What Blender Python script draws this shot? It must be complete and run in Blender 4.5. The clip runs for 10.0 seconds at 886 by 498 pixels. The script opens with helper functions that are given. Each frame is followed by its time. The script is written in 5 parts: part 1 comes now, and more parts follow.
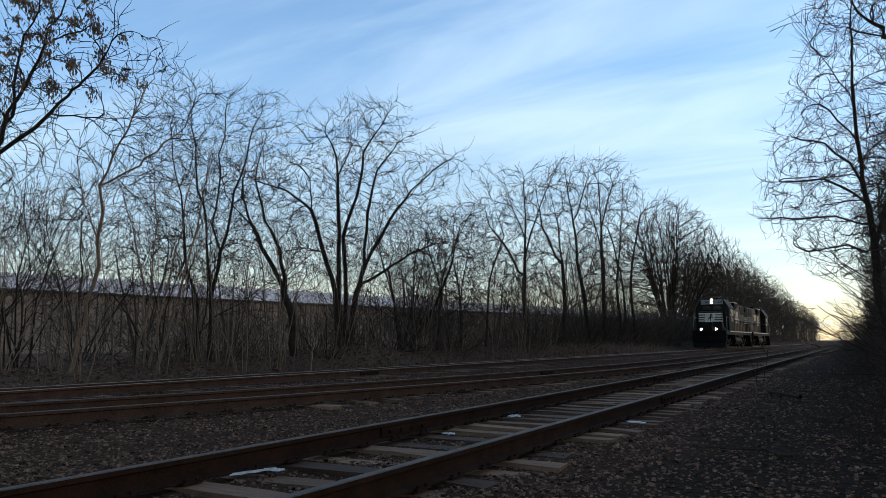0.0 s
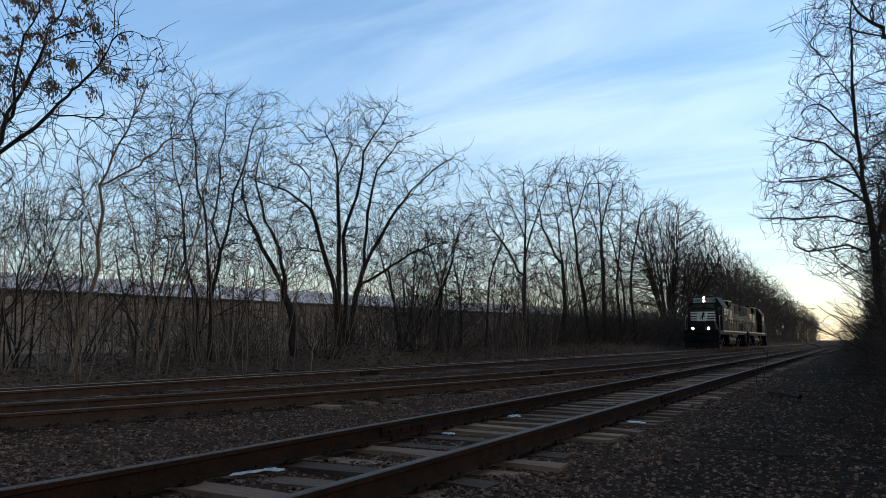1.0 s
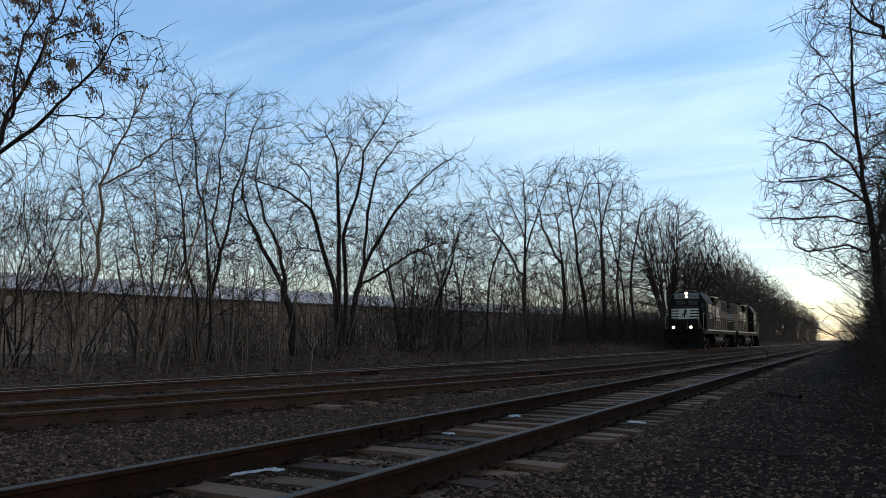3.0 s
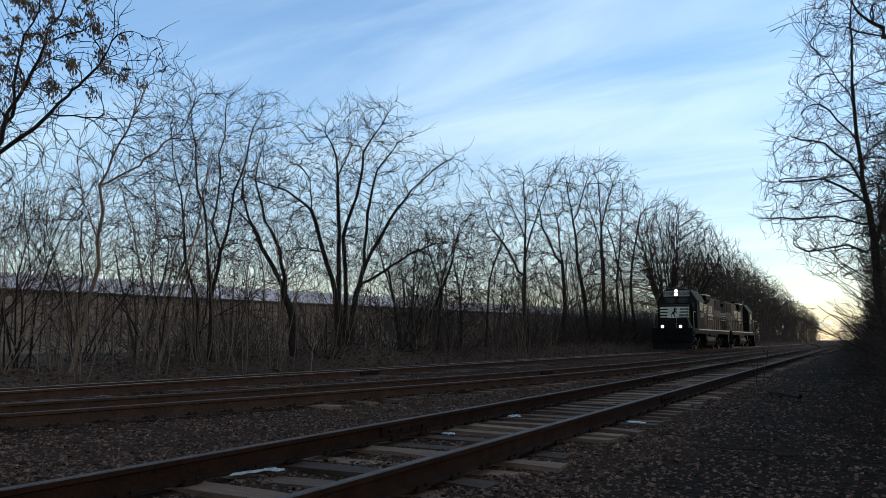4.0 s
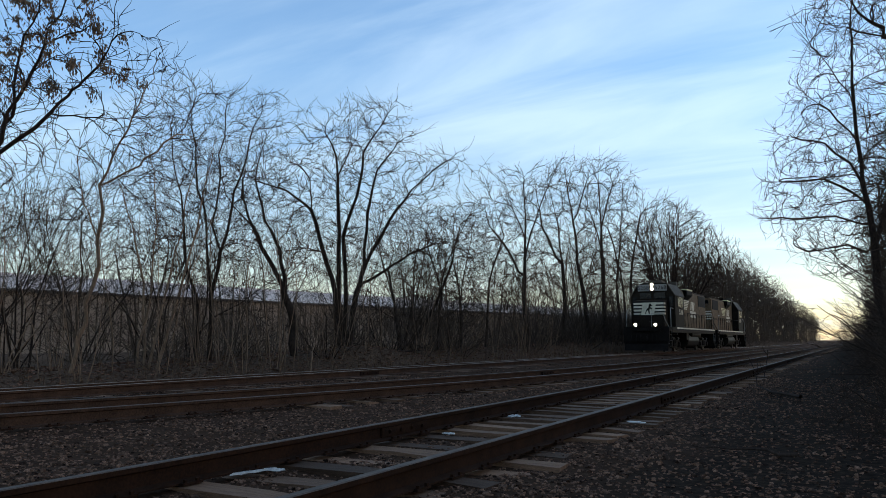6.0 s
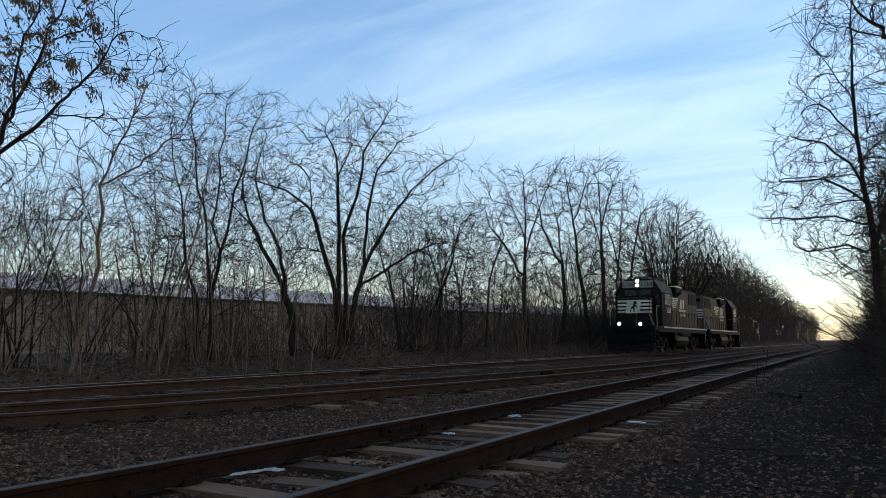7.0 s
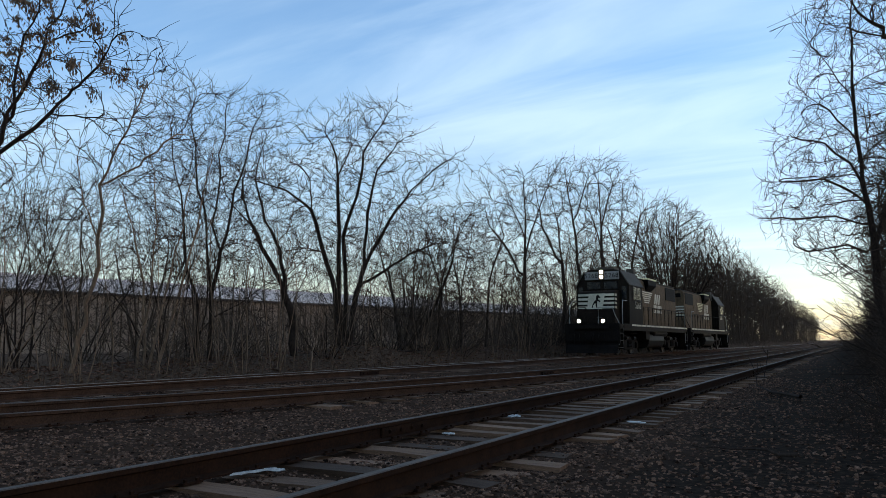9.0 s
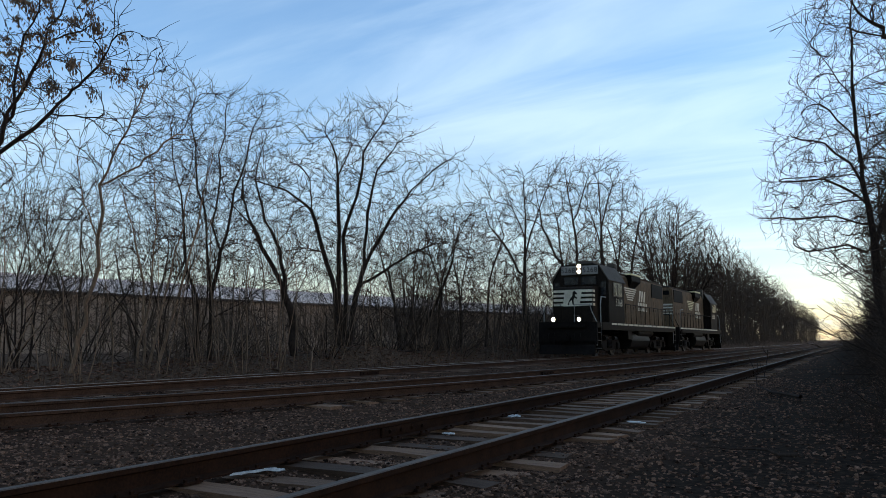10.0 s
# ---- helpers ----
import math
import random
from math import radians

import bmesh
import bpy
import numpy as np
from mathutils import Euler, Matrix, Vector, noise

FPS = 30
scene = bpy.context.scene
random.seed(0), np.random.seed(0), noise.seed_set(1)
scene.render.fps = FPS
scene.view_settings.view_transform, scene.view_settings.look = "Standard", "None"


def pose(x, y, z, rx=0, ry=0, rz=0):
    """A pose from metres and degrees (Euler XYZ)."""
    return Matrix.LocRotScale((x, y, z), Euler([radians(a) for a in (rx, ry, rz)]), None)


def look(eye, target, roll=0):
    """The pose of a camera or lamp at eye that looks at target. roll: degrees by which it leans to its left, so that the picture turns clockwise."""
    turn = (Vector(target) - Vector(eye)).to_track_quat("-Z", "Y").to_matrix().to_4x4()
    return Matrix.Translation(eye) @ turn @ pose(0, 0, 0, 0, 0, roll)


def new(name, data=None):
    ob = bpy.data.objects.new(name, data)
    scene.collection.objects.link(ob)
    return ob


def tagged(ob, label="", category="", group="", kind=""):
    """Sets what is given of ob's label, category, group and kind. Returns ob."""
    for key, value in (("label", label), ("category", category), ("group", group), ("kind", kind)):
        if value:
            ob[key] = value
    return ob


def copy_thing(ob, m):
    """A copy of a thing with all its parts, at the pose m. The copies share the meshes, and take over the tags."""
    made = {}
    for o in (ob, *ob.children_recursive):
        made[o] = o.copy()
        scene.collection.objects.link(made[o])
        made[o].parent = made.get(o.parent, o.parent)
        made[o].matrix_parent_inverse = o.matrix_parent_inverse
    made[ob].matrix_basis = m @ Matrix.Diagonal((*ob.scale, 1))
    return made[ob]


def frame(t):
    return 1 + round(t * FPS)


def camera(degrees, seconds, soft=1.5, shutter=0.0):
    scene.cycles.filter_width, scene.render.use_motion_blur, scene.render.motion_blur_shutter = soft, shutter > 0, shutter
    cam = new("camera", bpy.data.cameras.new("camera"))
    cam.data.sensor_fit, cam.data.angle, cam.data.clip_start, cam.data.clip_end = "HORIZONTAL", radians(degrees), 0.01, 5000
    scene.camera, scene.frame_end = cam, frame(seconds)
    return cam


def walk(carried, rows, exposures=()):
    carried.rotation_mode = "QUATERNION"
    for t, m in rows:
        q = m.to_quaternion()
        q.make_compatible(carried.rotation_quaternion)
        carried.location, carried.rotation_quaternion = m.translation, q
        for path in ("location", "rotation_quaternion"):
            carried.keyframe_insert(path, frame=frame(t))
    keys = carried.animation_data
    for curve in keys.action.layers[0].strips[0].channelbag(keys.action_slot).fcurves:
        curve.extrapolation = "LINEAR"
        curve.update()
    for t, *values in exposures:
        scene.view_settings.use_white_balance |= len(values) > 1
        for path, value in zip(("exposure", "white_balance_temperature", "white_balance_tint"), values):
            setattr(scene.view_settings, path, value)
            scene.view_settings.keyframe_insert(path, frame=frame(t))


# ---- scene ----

# World: x across the tracks (camera side positive), y along them, z = 0 at the rail tops.
cam = camera(61, 10.0, soft=0.8)
EYE = (0.0, 0.0, 0.815)
AIM = look(EYE, (-4.7748, 8.7037, 2.0174))
walk(cam, [(0.0, AIM), (10.0, AIM)])

# ---- light ----
SUN_AZ, SUN_EL = radians(50), radians(10.0)
world = bpy.data.worlds.new("dusk_sky")
scene.world = world
world.use_nodes = True


def link(nt, a, out, b, inp):
    nt.links.new(a.outputs[out], b.inputs[inp])


def build_sky():
    nt = world.node_tree
    nt.nodes.clear()
    N = nt.nodes.new
    sky = N("ShaderNodeTexSky")
    sky.sky_type, sky.sun_disc = "NISHITA", False
    sky.sun_elevation, sky.sun_rotation = SUN_EL, SUN_AZ
    sky.air_density, sky.dust_density, sky.ozone_density = 1.0, 0.25, 1.5
    co = N("ShaderNodeTexCoord")
    sep = N("ShaderNodeSeparateXYZ")
    link(nt, co, "Generated", sep, 0)
    up = N("ShaderNodeMath"); up.operation = "ADD"; up.inputs[1].default_value = 0.12
    link(nt, sep, "Z", up, 0)
    dx = N("ShaderNodeMath"); dx.operation = "DIVIDE"
    dy = N("ShaderNodeMath"); dy.operation = "DIVIDE"
    link(nt, sep, "X", dx, 0); link(nt, up, 0, dx, 1)
    link(nt, sep, "Y", dy, 0); link(nt, up, 0, dy, 1)
    plane = N("ShaderNodeCombineXYZ")
    link(nt, dx, 0, plane, 0); link(nt, dy, 0, plane, 1)
    mp = N("ShaderNodeMapping")
    mp.inputs["Rotation"].default_value = (0, 0, radians(28))
    mp.inputs["Scale"].default_value = (0.42, 1.5, 1)
    mp.inputs["Location"].default_value = (0.35, 0.2, 0)
    link(nt, plane, 0, mp, 0)
    cir = N("ShaderNodeTexNoise")
    cir.inputs["Scale"].default_value, cir.inputs["Detail"].default_value = 1.1, 7
    cir.inputs["Roughness"].default_value, cir.inputs["Distortion"].default_value = 0.55, 0.6
    link(nt, mp, 0, cir, "Vector")
    rp = N("ShaderNodeMapRange")
    rp.interpolation_type = "SMOOTHSTEP"
    rp.inputs[1].default_value, rp.inputs[2].default_value = 0.36, 0.74
    rp.inputs[3].default_value, rp.inputs[4].default_value = 0.0, 0.36
    link(nt, cir, 0, rp, 0)
    bright = N("ShaderNodeMix"); bright.data_type = "RGBA"
    bright.inputs[7].default_value = (SKY_CLOUD[0], SKY_CLOUD[1], SKY_CLOUD[2], 1)
    tint = N("ShaderNodeMix"); tint.data_type = "RGBA"; tint.blend_type = "MULTIPLY"
    tint.inputs[0].default_value = 1.0
    climb = N("ShaderNodeMapRange")
    climb.inputs[1].default_value, climb.inputs[2].default_value = 0.0, 0.34
    link(nt, sep, "Z", climb, 0)
    shade = N("ShaderNodeMix"); shade.data_type = "RGBA"
    shade.inputs[6].default_value, shade.inputs[7].default_value = (*SKY_LOW, 1), (*SKY_TINT, 1)
    link(nt, climb, 0, shade, 0)
    link(nt, shade, 2, tint, 7)
    even = N("ShaderNodeGamma")
    even.inputs[1].default_value = 0.72
    link(nt, sky, 0, even, 0)
    link(nt, even, 0, tint, 6)
    link(nt, rp, 0, bright, 0)
    link(nt, tint, 2, bright, 6)
    bg = N("ShaderNodeBackground")
    bg.inputs[1].default_value = SKY_STRENGTH
    link(nt, bright, 2, bg, 0)
    out = N("ShaderNodeOutputWorld")
    link(nt, bg, 0, out, 0)


SKY_STRENGTH = 0.36
SKY_TINT = (0.755, 0.98, 1.26)
SKY_LOW = (0.95, 0.90, 0.90)
SKY_CLOUD = (3.4, 4.0, 4.1)
build_sky()
sun = new("sun", bpy.data.lights.new("sun", "SUN"))
sun.data.energy, sun.data.angle, sun.data.color = 0.55, radians(20), (1.0, 0.68, 0.42)
sun.matrix_world = look((0, 0, 30), (-math.sin(SUN_AZ) * 30, -math.cos(SUN_AZ) * 30, 30 - 30 * math.tan(SUN_EL)))
scene.view_settings.exposure = 0.0


# ---- materials ----
def mat(name, a, b, scale=6.0, rough=0.8, metal=0.0, bump=0.0, fine=0.0, per="", stretch=(1, 1, 1), spread=0.25, gloss=0.5, mid=0.5):
    """Two tones mixed by broad and fine noise; per: 'object' or 'island' shifts the value piece by piece."""
    m = bpy.data.materials.new(name)
    m.use_nodes = True
    nt = m.node_tree
    N = nt.nodes.new
    b_ = nt.nodes["Principled BSDF"]
    co = N("ShaderNodeTexCoord")
    mp = N("ShaderNodeMapping")
    mp.inputs["Scale"].default_value = stretch
    link(nt, co, "Object", mp, 0)
    n1 = N("ShaderNodeTexNoise")
    n1.inputs["Scale"].default_value, n1.inputs["Detail"].default_value = scale, 6
    n1.inputs["Roughness"].default_value = 0.65
    link(nt, mp, 0, n1, "Vector")
    n2 = N("ShaderNodeTexNoise")
    n2.inputs["Scale"].default_value, n2.inputs["Detail"].default_value = fine or scale * 9, 4
    link(nt, mp, 0, n2, "Vector")
    add = N("ShaderNodeMath"); add.operation = "MULTIPLY_ADD"
    add.inputs[1].default_value = 0.5
    link(nt, n2, 0, add, 0)
    half = N("ShaderNodeMath"); half.operation = "MULTIPLY"; half.inputs[1].default_value = 0.5
    link(nt, n1, 0, half, 0)
    link(nt, half, 0, add, 2)
    rg = N("ShaderNodeMapRange")
    rg.inputs[1].default_value, rg.inputs[2].default_value = mid - 0.14, mid + 0.14
    link(nt, add, 0, rg, 0)
    mix = N("ShaderNodeMix"); mix.data_type = "RGBA"
    mix.inputs[6].default_value, mix.inputs[7].default_value = (*a, 1), (*b, 1)
    link(nt, rg, 0, mix, 0)
    last = (mix, 2)
    if per:
        src = N("ShaderNodeObjectInfo") if per == "object" else N("ShaderNodeNewGeometry")
        key = "Random" if per == "object" else "Random Per Island"
        vr = N("ShaderNodeMapRange")
        vr.inputs[3].default_value, vr.inputs[4].default_value = 1 - spread, 1 + spread
        link(nt, src, key, vr, 0)
        hs = N("ShaderNodeHueSaturation")
        link(nt, vr, 0, hs, "Value")
        link(nt, mix, 2, hs, "Color")
        last = (hs, 0)
    link(nt, last[0], last[1], b_, "Base Color")
    b_.inputs["Metallic"].default_value = metal
    b_.inputs["Specular IOR Level"].default_value = gloss
    rr = N("ShaderNodeMapRange")
    rr.inputs[3].default_value, rr.inputs[4].default_value = max(0.05, rough - 0.12), min(1, rough + 0.12)
    link(nt, n2, 0, rr, 0)
    link(nt, rr, 0, b_, "Roughness")
    if bump:
        bp = N("ShaderNodeBump")
        bp.inputs["Strength"].default_value, bp.inputs["Distance"].default_value = min(1, bump * 20), bump
        link(nt, add, 0, bp, "Height")
        link(nt, bp, 0, b_, "Normal")
    return m


def glow(name, col, power):
    m = bpy.data.materials.new(name)
    m.use_nodes = True
    b_ = m.node_tree.nodes["Principled BSDF"]
    b_.inputs["Base Color"].default_value = (*col, 1)
    b_.inputs["Emission Color"].default_value = (*col, 1)
    b_.inputs["Emission Strength"].default_value = power
    return m


M_GROUND = mat("ballast_dirt", (0.0209, 0.0116, 0.0074), (0.0616, 0.0339, 0.0208), 3.0, 0.95, 0, 0.03, 45, gloss=0.015)
M_STONE = mat("ballast_stone", (0.0315, 0.0177, 0.0120), (0.1644, 0.0908, 0.0582), 9, 0.85, 0, 0.0, 60, "island", spread=0.9, gloss=0.06)
M_LEAF = mat("dry_leaf", (0.0648, 0.0254, 0.0127), (0.1836, 0.0797, 0.0440), 12, 0.8, 0, 0, 60, "island", spread=0.5, gloss=0.15)
M_TIE = mat("weathered_tie_wood", (0.0582, 0.0319, 0.0189), (0.1987, 0.1108, 0.0665), 3, 0.8, 0, 0.012, 40, "object", (1, 12, 12), 0.6, gloss=0.15)
M_RUST = mat("rusty_rail_steel", (0.0100, 0.0049, 0.0030), (0.0341, 0.0148, 0.0076), 4, 0.85, 0.1, 0.004, 50, gloss=0.08)
M_RUST_RED = mat("red_brown_rail_rust", (0.0249, 0.0135, 0.0088), (0.0820, 0.0431, 0.0266), 4, 0.85, 0.0, 0.004, 50, gloss=0.08)
M_RAILTOP = mat("dull_rail_head", (0.0481, 0.0343, 0.0259), (0.1149, 0.0857, 0.0666), 5, 0.6, 0.0, 0, 60, gloss=0.1)
M_SHINE = mat("polished_rail_head", (0.1531, 0.1078, 0.0720), (0.2827, 0.1960, 0.1360), 5, 0.45, 0.5, 0, 60, gloss=0.4)
M_BARK = mat("dark_bark", (0.0153, 0.0106, 0.0084), (0.0425, 0.0284, 0.0213), 5, 0.95, 0, 0.012, 40, stretch=(1, 1, 0.2), gloss=0.08)
M_BARK_PALE = mat("pale_sapling_bark", (0.0892, 0.0575, 0.0365), (0.2423, 0.1584, 0.1056), 4, 0.9, 0, 0.008, 40, stretch=(1, 1, 0.2), gloss=0.1)
M_TWIG = mat("twig_bark", (0.0202, 0.0130, 0.0087), (0.0537, 0.0343, 0.0233), 3, 0.95, 0, 0, 30, gloss=0.05)
M_BRUSH = mat("brush_twig", (0.0400, 0.0286, 0.0209), (0.1020, 0.0731, 0.0534), 3, 0.95, 0, 0, 30, gloss=0.05)
M_WALL = mat("corrugated_wall_paint", (0.1852, 0.1284, 0.0899), (0.2518, 0.1769, 0.1255), 0.5, 0.6, 0, 0.0, 8, gloss=0.2)
M_ROOF = mat("pale_metal_roof", (0.4750, 0.3283, 0.2526), (0.6270, 0.4309, 0.3233), 0.4, 0.5, 0.0, 0, 6, gloss=0.2)
M_PLINTH = mat("stained_concrete", (0.0765, 0.0561, 0.0448), (0.1445, 0.1056, 0.0840), 1.0, 0.9, 0, 0.01, 20, gloss=0.1)
M_ICE = mat("thin_ice", (0.4069, 0.4040, 0.3951), (0.5250, 0.5098, 0.4854), 6, 0.25, 0, 0.003, 40)


# ---- mesh helpers ----
def mesh_ob(name, verts, faces, material, parent=None, label="", smooth=False):
    me = bpy.data.meshes.new(name)
    me.from_pydata(verts, [], faces)
    me.materials.append(material)
    if smooth:
        me.polygons.foreach_set("use_smooth", [True] * len(me.polygons))
    me.update()
    ob = new(name, me)
    if parent:
        ob.parent = parent
    if label:
        tagged(ob, label)
    return ob


def part(name, bm, material, parent, label="", smooth=False):
    me = bpy.data.meshes.new(name)
    bm.to_mesh(me)
    bm.free()
    me.materials.append(material)
    if smooth:
        me.polygons.foreach_set("use_smooth", [True] * len(me.polygons))
    ob = new(name, me)
    ob.parent = parent
    if label:
        tagged(ob, label)
    return ob


def box(x0, x1, y0, y1, z0, z1, bevel=0.0, bm=None):
    """A bevelled box, added to bm if given."""
    own = bmesh.new()
    bmesh.ops.create_cube(own, size=1.0)
    for v in own.verts:
        v.co = Vector((x0 + (v.co.x + 0.5) * (x1 - x0), y0 + (v.co.y + 0.5) * (y1 - y0), z0 + (v.co.z + 0.5) * (z1 - z0)))
    if bevel:
        bmesh.ops.bevel(own, geom=own.edges[:], offset=bevel, segments=2, affect="EDGES")
    if bm is None:
        return own
    tmp = bpy.data.meshes.new("tmp")
    own.to_mesh(tmp)
    own.free()
    bm.from_mesh(tmp)
    bpy.data.meshes.remove(tmp)
    return bm


def smoothstep(a, b, x):
    t = min(1.0, max(0.0, (x - a) / (b - a)))
    return t * t * (3 - 2 * t)


# ---- ground ----
def train_x(y):
    """Centre line of the far track."""
    return -12.483 + 0.012 * (y - 35)


def middle_x(y):
    """Centre line of the middle track, which swings over towards the far one."""
    return -6.45 - 0.0044 * max(0.0, 30 - y) ** 2


def ground_z(x, y):
    """Height of the ground: ballast, leafy bank behind the far track, verge on the camera side."""
    z = -0.218
    bank = 0.05 + 0.25 * smoothstep(12, 24, y) + 0.35 * smoothstep(24, 64, y)
    z += (bank + 0.215) * smoothstep(-14.2, -17.5, x)
    z -= (bank + 0.6) * smoothstep(-21, -34, x) if x < -21 else 0
    z += 0.45 * smoothstep(0.0, 4.0, x) * smoothstep(2, 8, y)
    z += 0.4 * math.exp(-((x + 16.4) ** 2 / 1.6 + (y - 24.0) ** 2 / 7.0))
    return z + 0.03 * noise.noise((x * 0.7, y * 0.7, 0)) + 0.018 * noise.noise((x * 2.9, y * 2.9, 5))


def soil_zones():
    """Ballast between the tracks, leafy soil on the bank, cinders on the verge darkened as by tree shade, with ragged
    borders.
    """
    m = M_GROUND
    nt = m.node_tree
    N = nt.nodes.new
    b_ = nt.nodes["Principled BSDF"]
    old = b_.inputs["Base Color"].links[0].from_socket
    co = N("ShaderNodeTexCoord")
    sep = N("ShaderNodeSeparateXYZ")
    link(nt, co, "Object", sep, 0)
    rag = N("ShaderNodeTexNoise")
    rag.inputs["Scale"].default_value, rag.inputs["Detail"].default_value = 0.9, 7
    link(nt, co, "Object", rag, "Vector")
    grain = N("ShaderNodeTexNoise")
    grain.inputs["Scale"].default_value, grain.inputs["Detail"].default_value = 14, 6
    link(nt, co, "Object", grain, "Vector")
    x = N("ShaderNodeMath"); x.operation = "MULTIPLY_ADD"; x.inputs[1].default_value = 2.2
    link(nt, rag, 0, x, 0); link(nt, sep, "X", x, 2)
    for (lo, hi, a, b) in ((-12.6, -13.6, LITTER[0], LITTER[1]), (-1.3, -0.1, SHADED_VERGE[0], SHADED_VERGE[1]), (2.4, 3.8, DARK_LITTER[0], DARK_LITTER[1])):
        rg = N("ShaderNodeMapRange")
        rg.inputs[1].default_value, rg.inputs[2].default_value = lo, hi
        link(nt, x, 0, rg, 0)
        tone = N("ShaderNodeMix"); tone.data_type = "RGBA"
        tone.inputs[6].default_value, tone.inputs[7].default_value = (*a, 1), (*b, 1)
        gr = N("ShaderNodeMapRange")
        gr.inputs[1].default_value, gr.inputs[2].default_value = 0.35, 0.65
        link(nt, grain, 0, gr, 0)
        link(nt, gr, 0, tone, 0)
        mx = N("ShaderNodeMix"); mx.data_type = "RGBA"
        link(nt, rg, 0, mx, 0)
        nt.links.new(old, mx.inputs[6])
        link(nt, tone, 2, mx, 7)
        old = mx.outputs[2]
    nt.links.new(old, b_.inputs["Base Color"])
    return m


LITTER = ((0.042, 0.0265, 0.018), (0.11, 0.069, 0.045))
# dark cinder tones, lowered further to hold the shade of the thicket
SHADED_VERGE = ((0.0098, 0.0064, 0.0045), (0.0285, 0.0188, 0.0130))
DARK_LITTER = ((0.014, 0.0085, 0.0055), (0.042, 0.025, 0.016))


def build_ground():
    def steps(knots):
        out = []
        for (a, b, d) in knots:
            n = max(1, round((b - a) / d))
            out += [a + (b - a) * i / n for i in range(n)]
        return out + [knots[-1][1]]
    xs = steps([(-3000, -400, 650), (-400, -60, 40), (-60, -24, 3), (-24, 4, 0.25), (4, 30, 2), (30, 400, 60), (400, 3000, 650)])
    ys = steps([(-3000, -300, 675), (-300, -10, 30), (-10, -2, 1.5), (-2, 16, 0.25), (16, 60, 1.0), (60, 160, 4), (160, 600, 30), (600, 4000, 400)])
    verts = [(x, y, ground_z(x, y)) for y in ys for x in xs]
    w = len(xs)
    faces = [(j * w + i, j * w + i + 1, (j + 1) * w + i + 1, (j + 1) * w + i) for j in range(len(ys) - 1) for i in range(w - 1)]
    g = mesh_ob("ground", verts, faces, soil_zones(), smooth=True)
    tagged(g, "dark cinder ballast with dead leaves, a low brown bank and a shade-darkened verge", "ground", kind="structure")


build_ground()

RAIL = [(-0.07, -0.17), (0.07, -0.17), (0.07, -0.158), (0.012, -0.14), (0.008, -0.05), (0.036, -0.038), (0.036, -0.006), (0.026, 0.0),
        (-0.026, 0.0), (-0.036, -0.006), (-0.036, -0.038), (-0.008, -0.05), (-0.012, -0.14), (-0.07, -0.158)]


def rail_mesh(path, top, side):
    """A rail of flat-bottomed section swept along (x, y, z) points."""
    n = len(RAIL)
    verts, faces, mi = [], [], []
    for i, p in enumerate(path):
        a, b = path[max(0, i - 1)], path[min(len(path) - 1, i + 1)]
        d = Vector((b[0] - a[0], b[1] - a[1], 0)).normalized()
        r = Vector((d.y, -d.x, 0))
        for (u, v) in RAIL:
            verts.append((p[0] + r.x * u, p[1] + r.y * u, p[2] + v))
    for i in range(len(path) - 1):
        for k in range(n):
            k2 = (k + 1) % n
            faces.append((i * n + k, i * n + k2, (i + 1) * n + k2, (i + 1) * n + k))
            mi.append(1 if k in (6, 7, 8) else 0)
    faces += [tuple(range(n))[::-1], tuple(range((len(path) - 1) * n, len(path) * n))]
    mi += [0, 0]
    me = bpy.data.meshes.new("rail")
    me.from_pydata(verts, [], faces)
    me.materials.append(side)
    me.materials.append(top)
    me.polygons.foreach_set("material_index", mi)
    me.update()
    return me


def tie_meshes(count, seed):
    rng = random.Random(seed)
    out = []
    for k in range(count):
        bm = box(-1.2, 1.2, -0.115, 0.115, -0.18, 0.0)
        bmesh.ops.subdivide_edges(bm, edges=[e for e in bm.edges if abs(e.verts[0].co.x - e.verts[1].co.x) > 1], cuts=5)
        for v in bm.verts:
            v.co += Vector((rng.uniform(-0.03, 0.03), rng.uniform(-0.016, 0.016), rng.uniform(-0.016, 0.004)))
        me = bpy.data.meshes.new("tie")
        bm.to_mesh(me)
        bm.free()
        me.materials.append(M_TIE)
        out.append(me)
    return out


def build_track(name, centre, y0, y1, step, rust, tops, label, tie_end, seed, drop=0.0, buried=-99.0):
    track = new(name)
    tagged(track, label, "railway track", kind="structure")
    ys = [y0]
    while ys[-1] < y1:
        ys.append(ys[-1] + (1.0 if ys[-1] < 60 else 10.0))
    for side, top in ((1, tops[0]), (-1, tops[1])):
        z = 0.0 if side > 0 else -drop
        ob = new("rail", rail_mesh([(centre(y) + side * 0.753, y, z) for y in ys], top, rust))
        ob.parent = track
    rng = random.Random(seed)
    kinds = tie_meshes(6, seed)
    y = max(y0, -12.0)
    while y < tie_end:
        sunk = 0.07 if buried > y else 0.0
        slope = (centre(y + 0.5) - centre(y - 0.5))
        ob = new("tie", rng.choice(kinds))
        ob.parent = track
        ob.matrix_basis = pose(centre(y) + rng.uniform(-0.1, 0.1), y, -0.173 - (rng.uniform(0, 0.012) if rng.random() < 0.7 else rng.uniform(0.015, 0.04)) - drop * 0.5 - sunk, rng.uniform(-2, 2), rng.uniform(-0.6, 0.6), math.degrees(-slope) + rng.uniform(-4, 4))
        y += step * rng.uniform(0.85, 1.15)
    return track


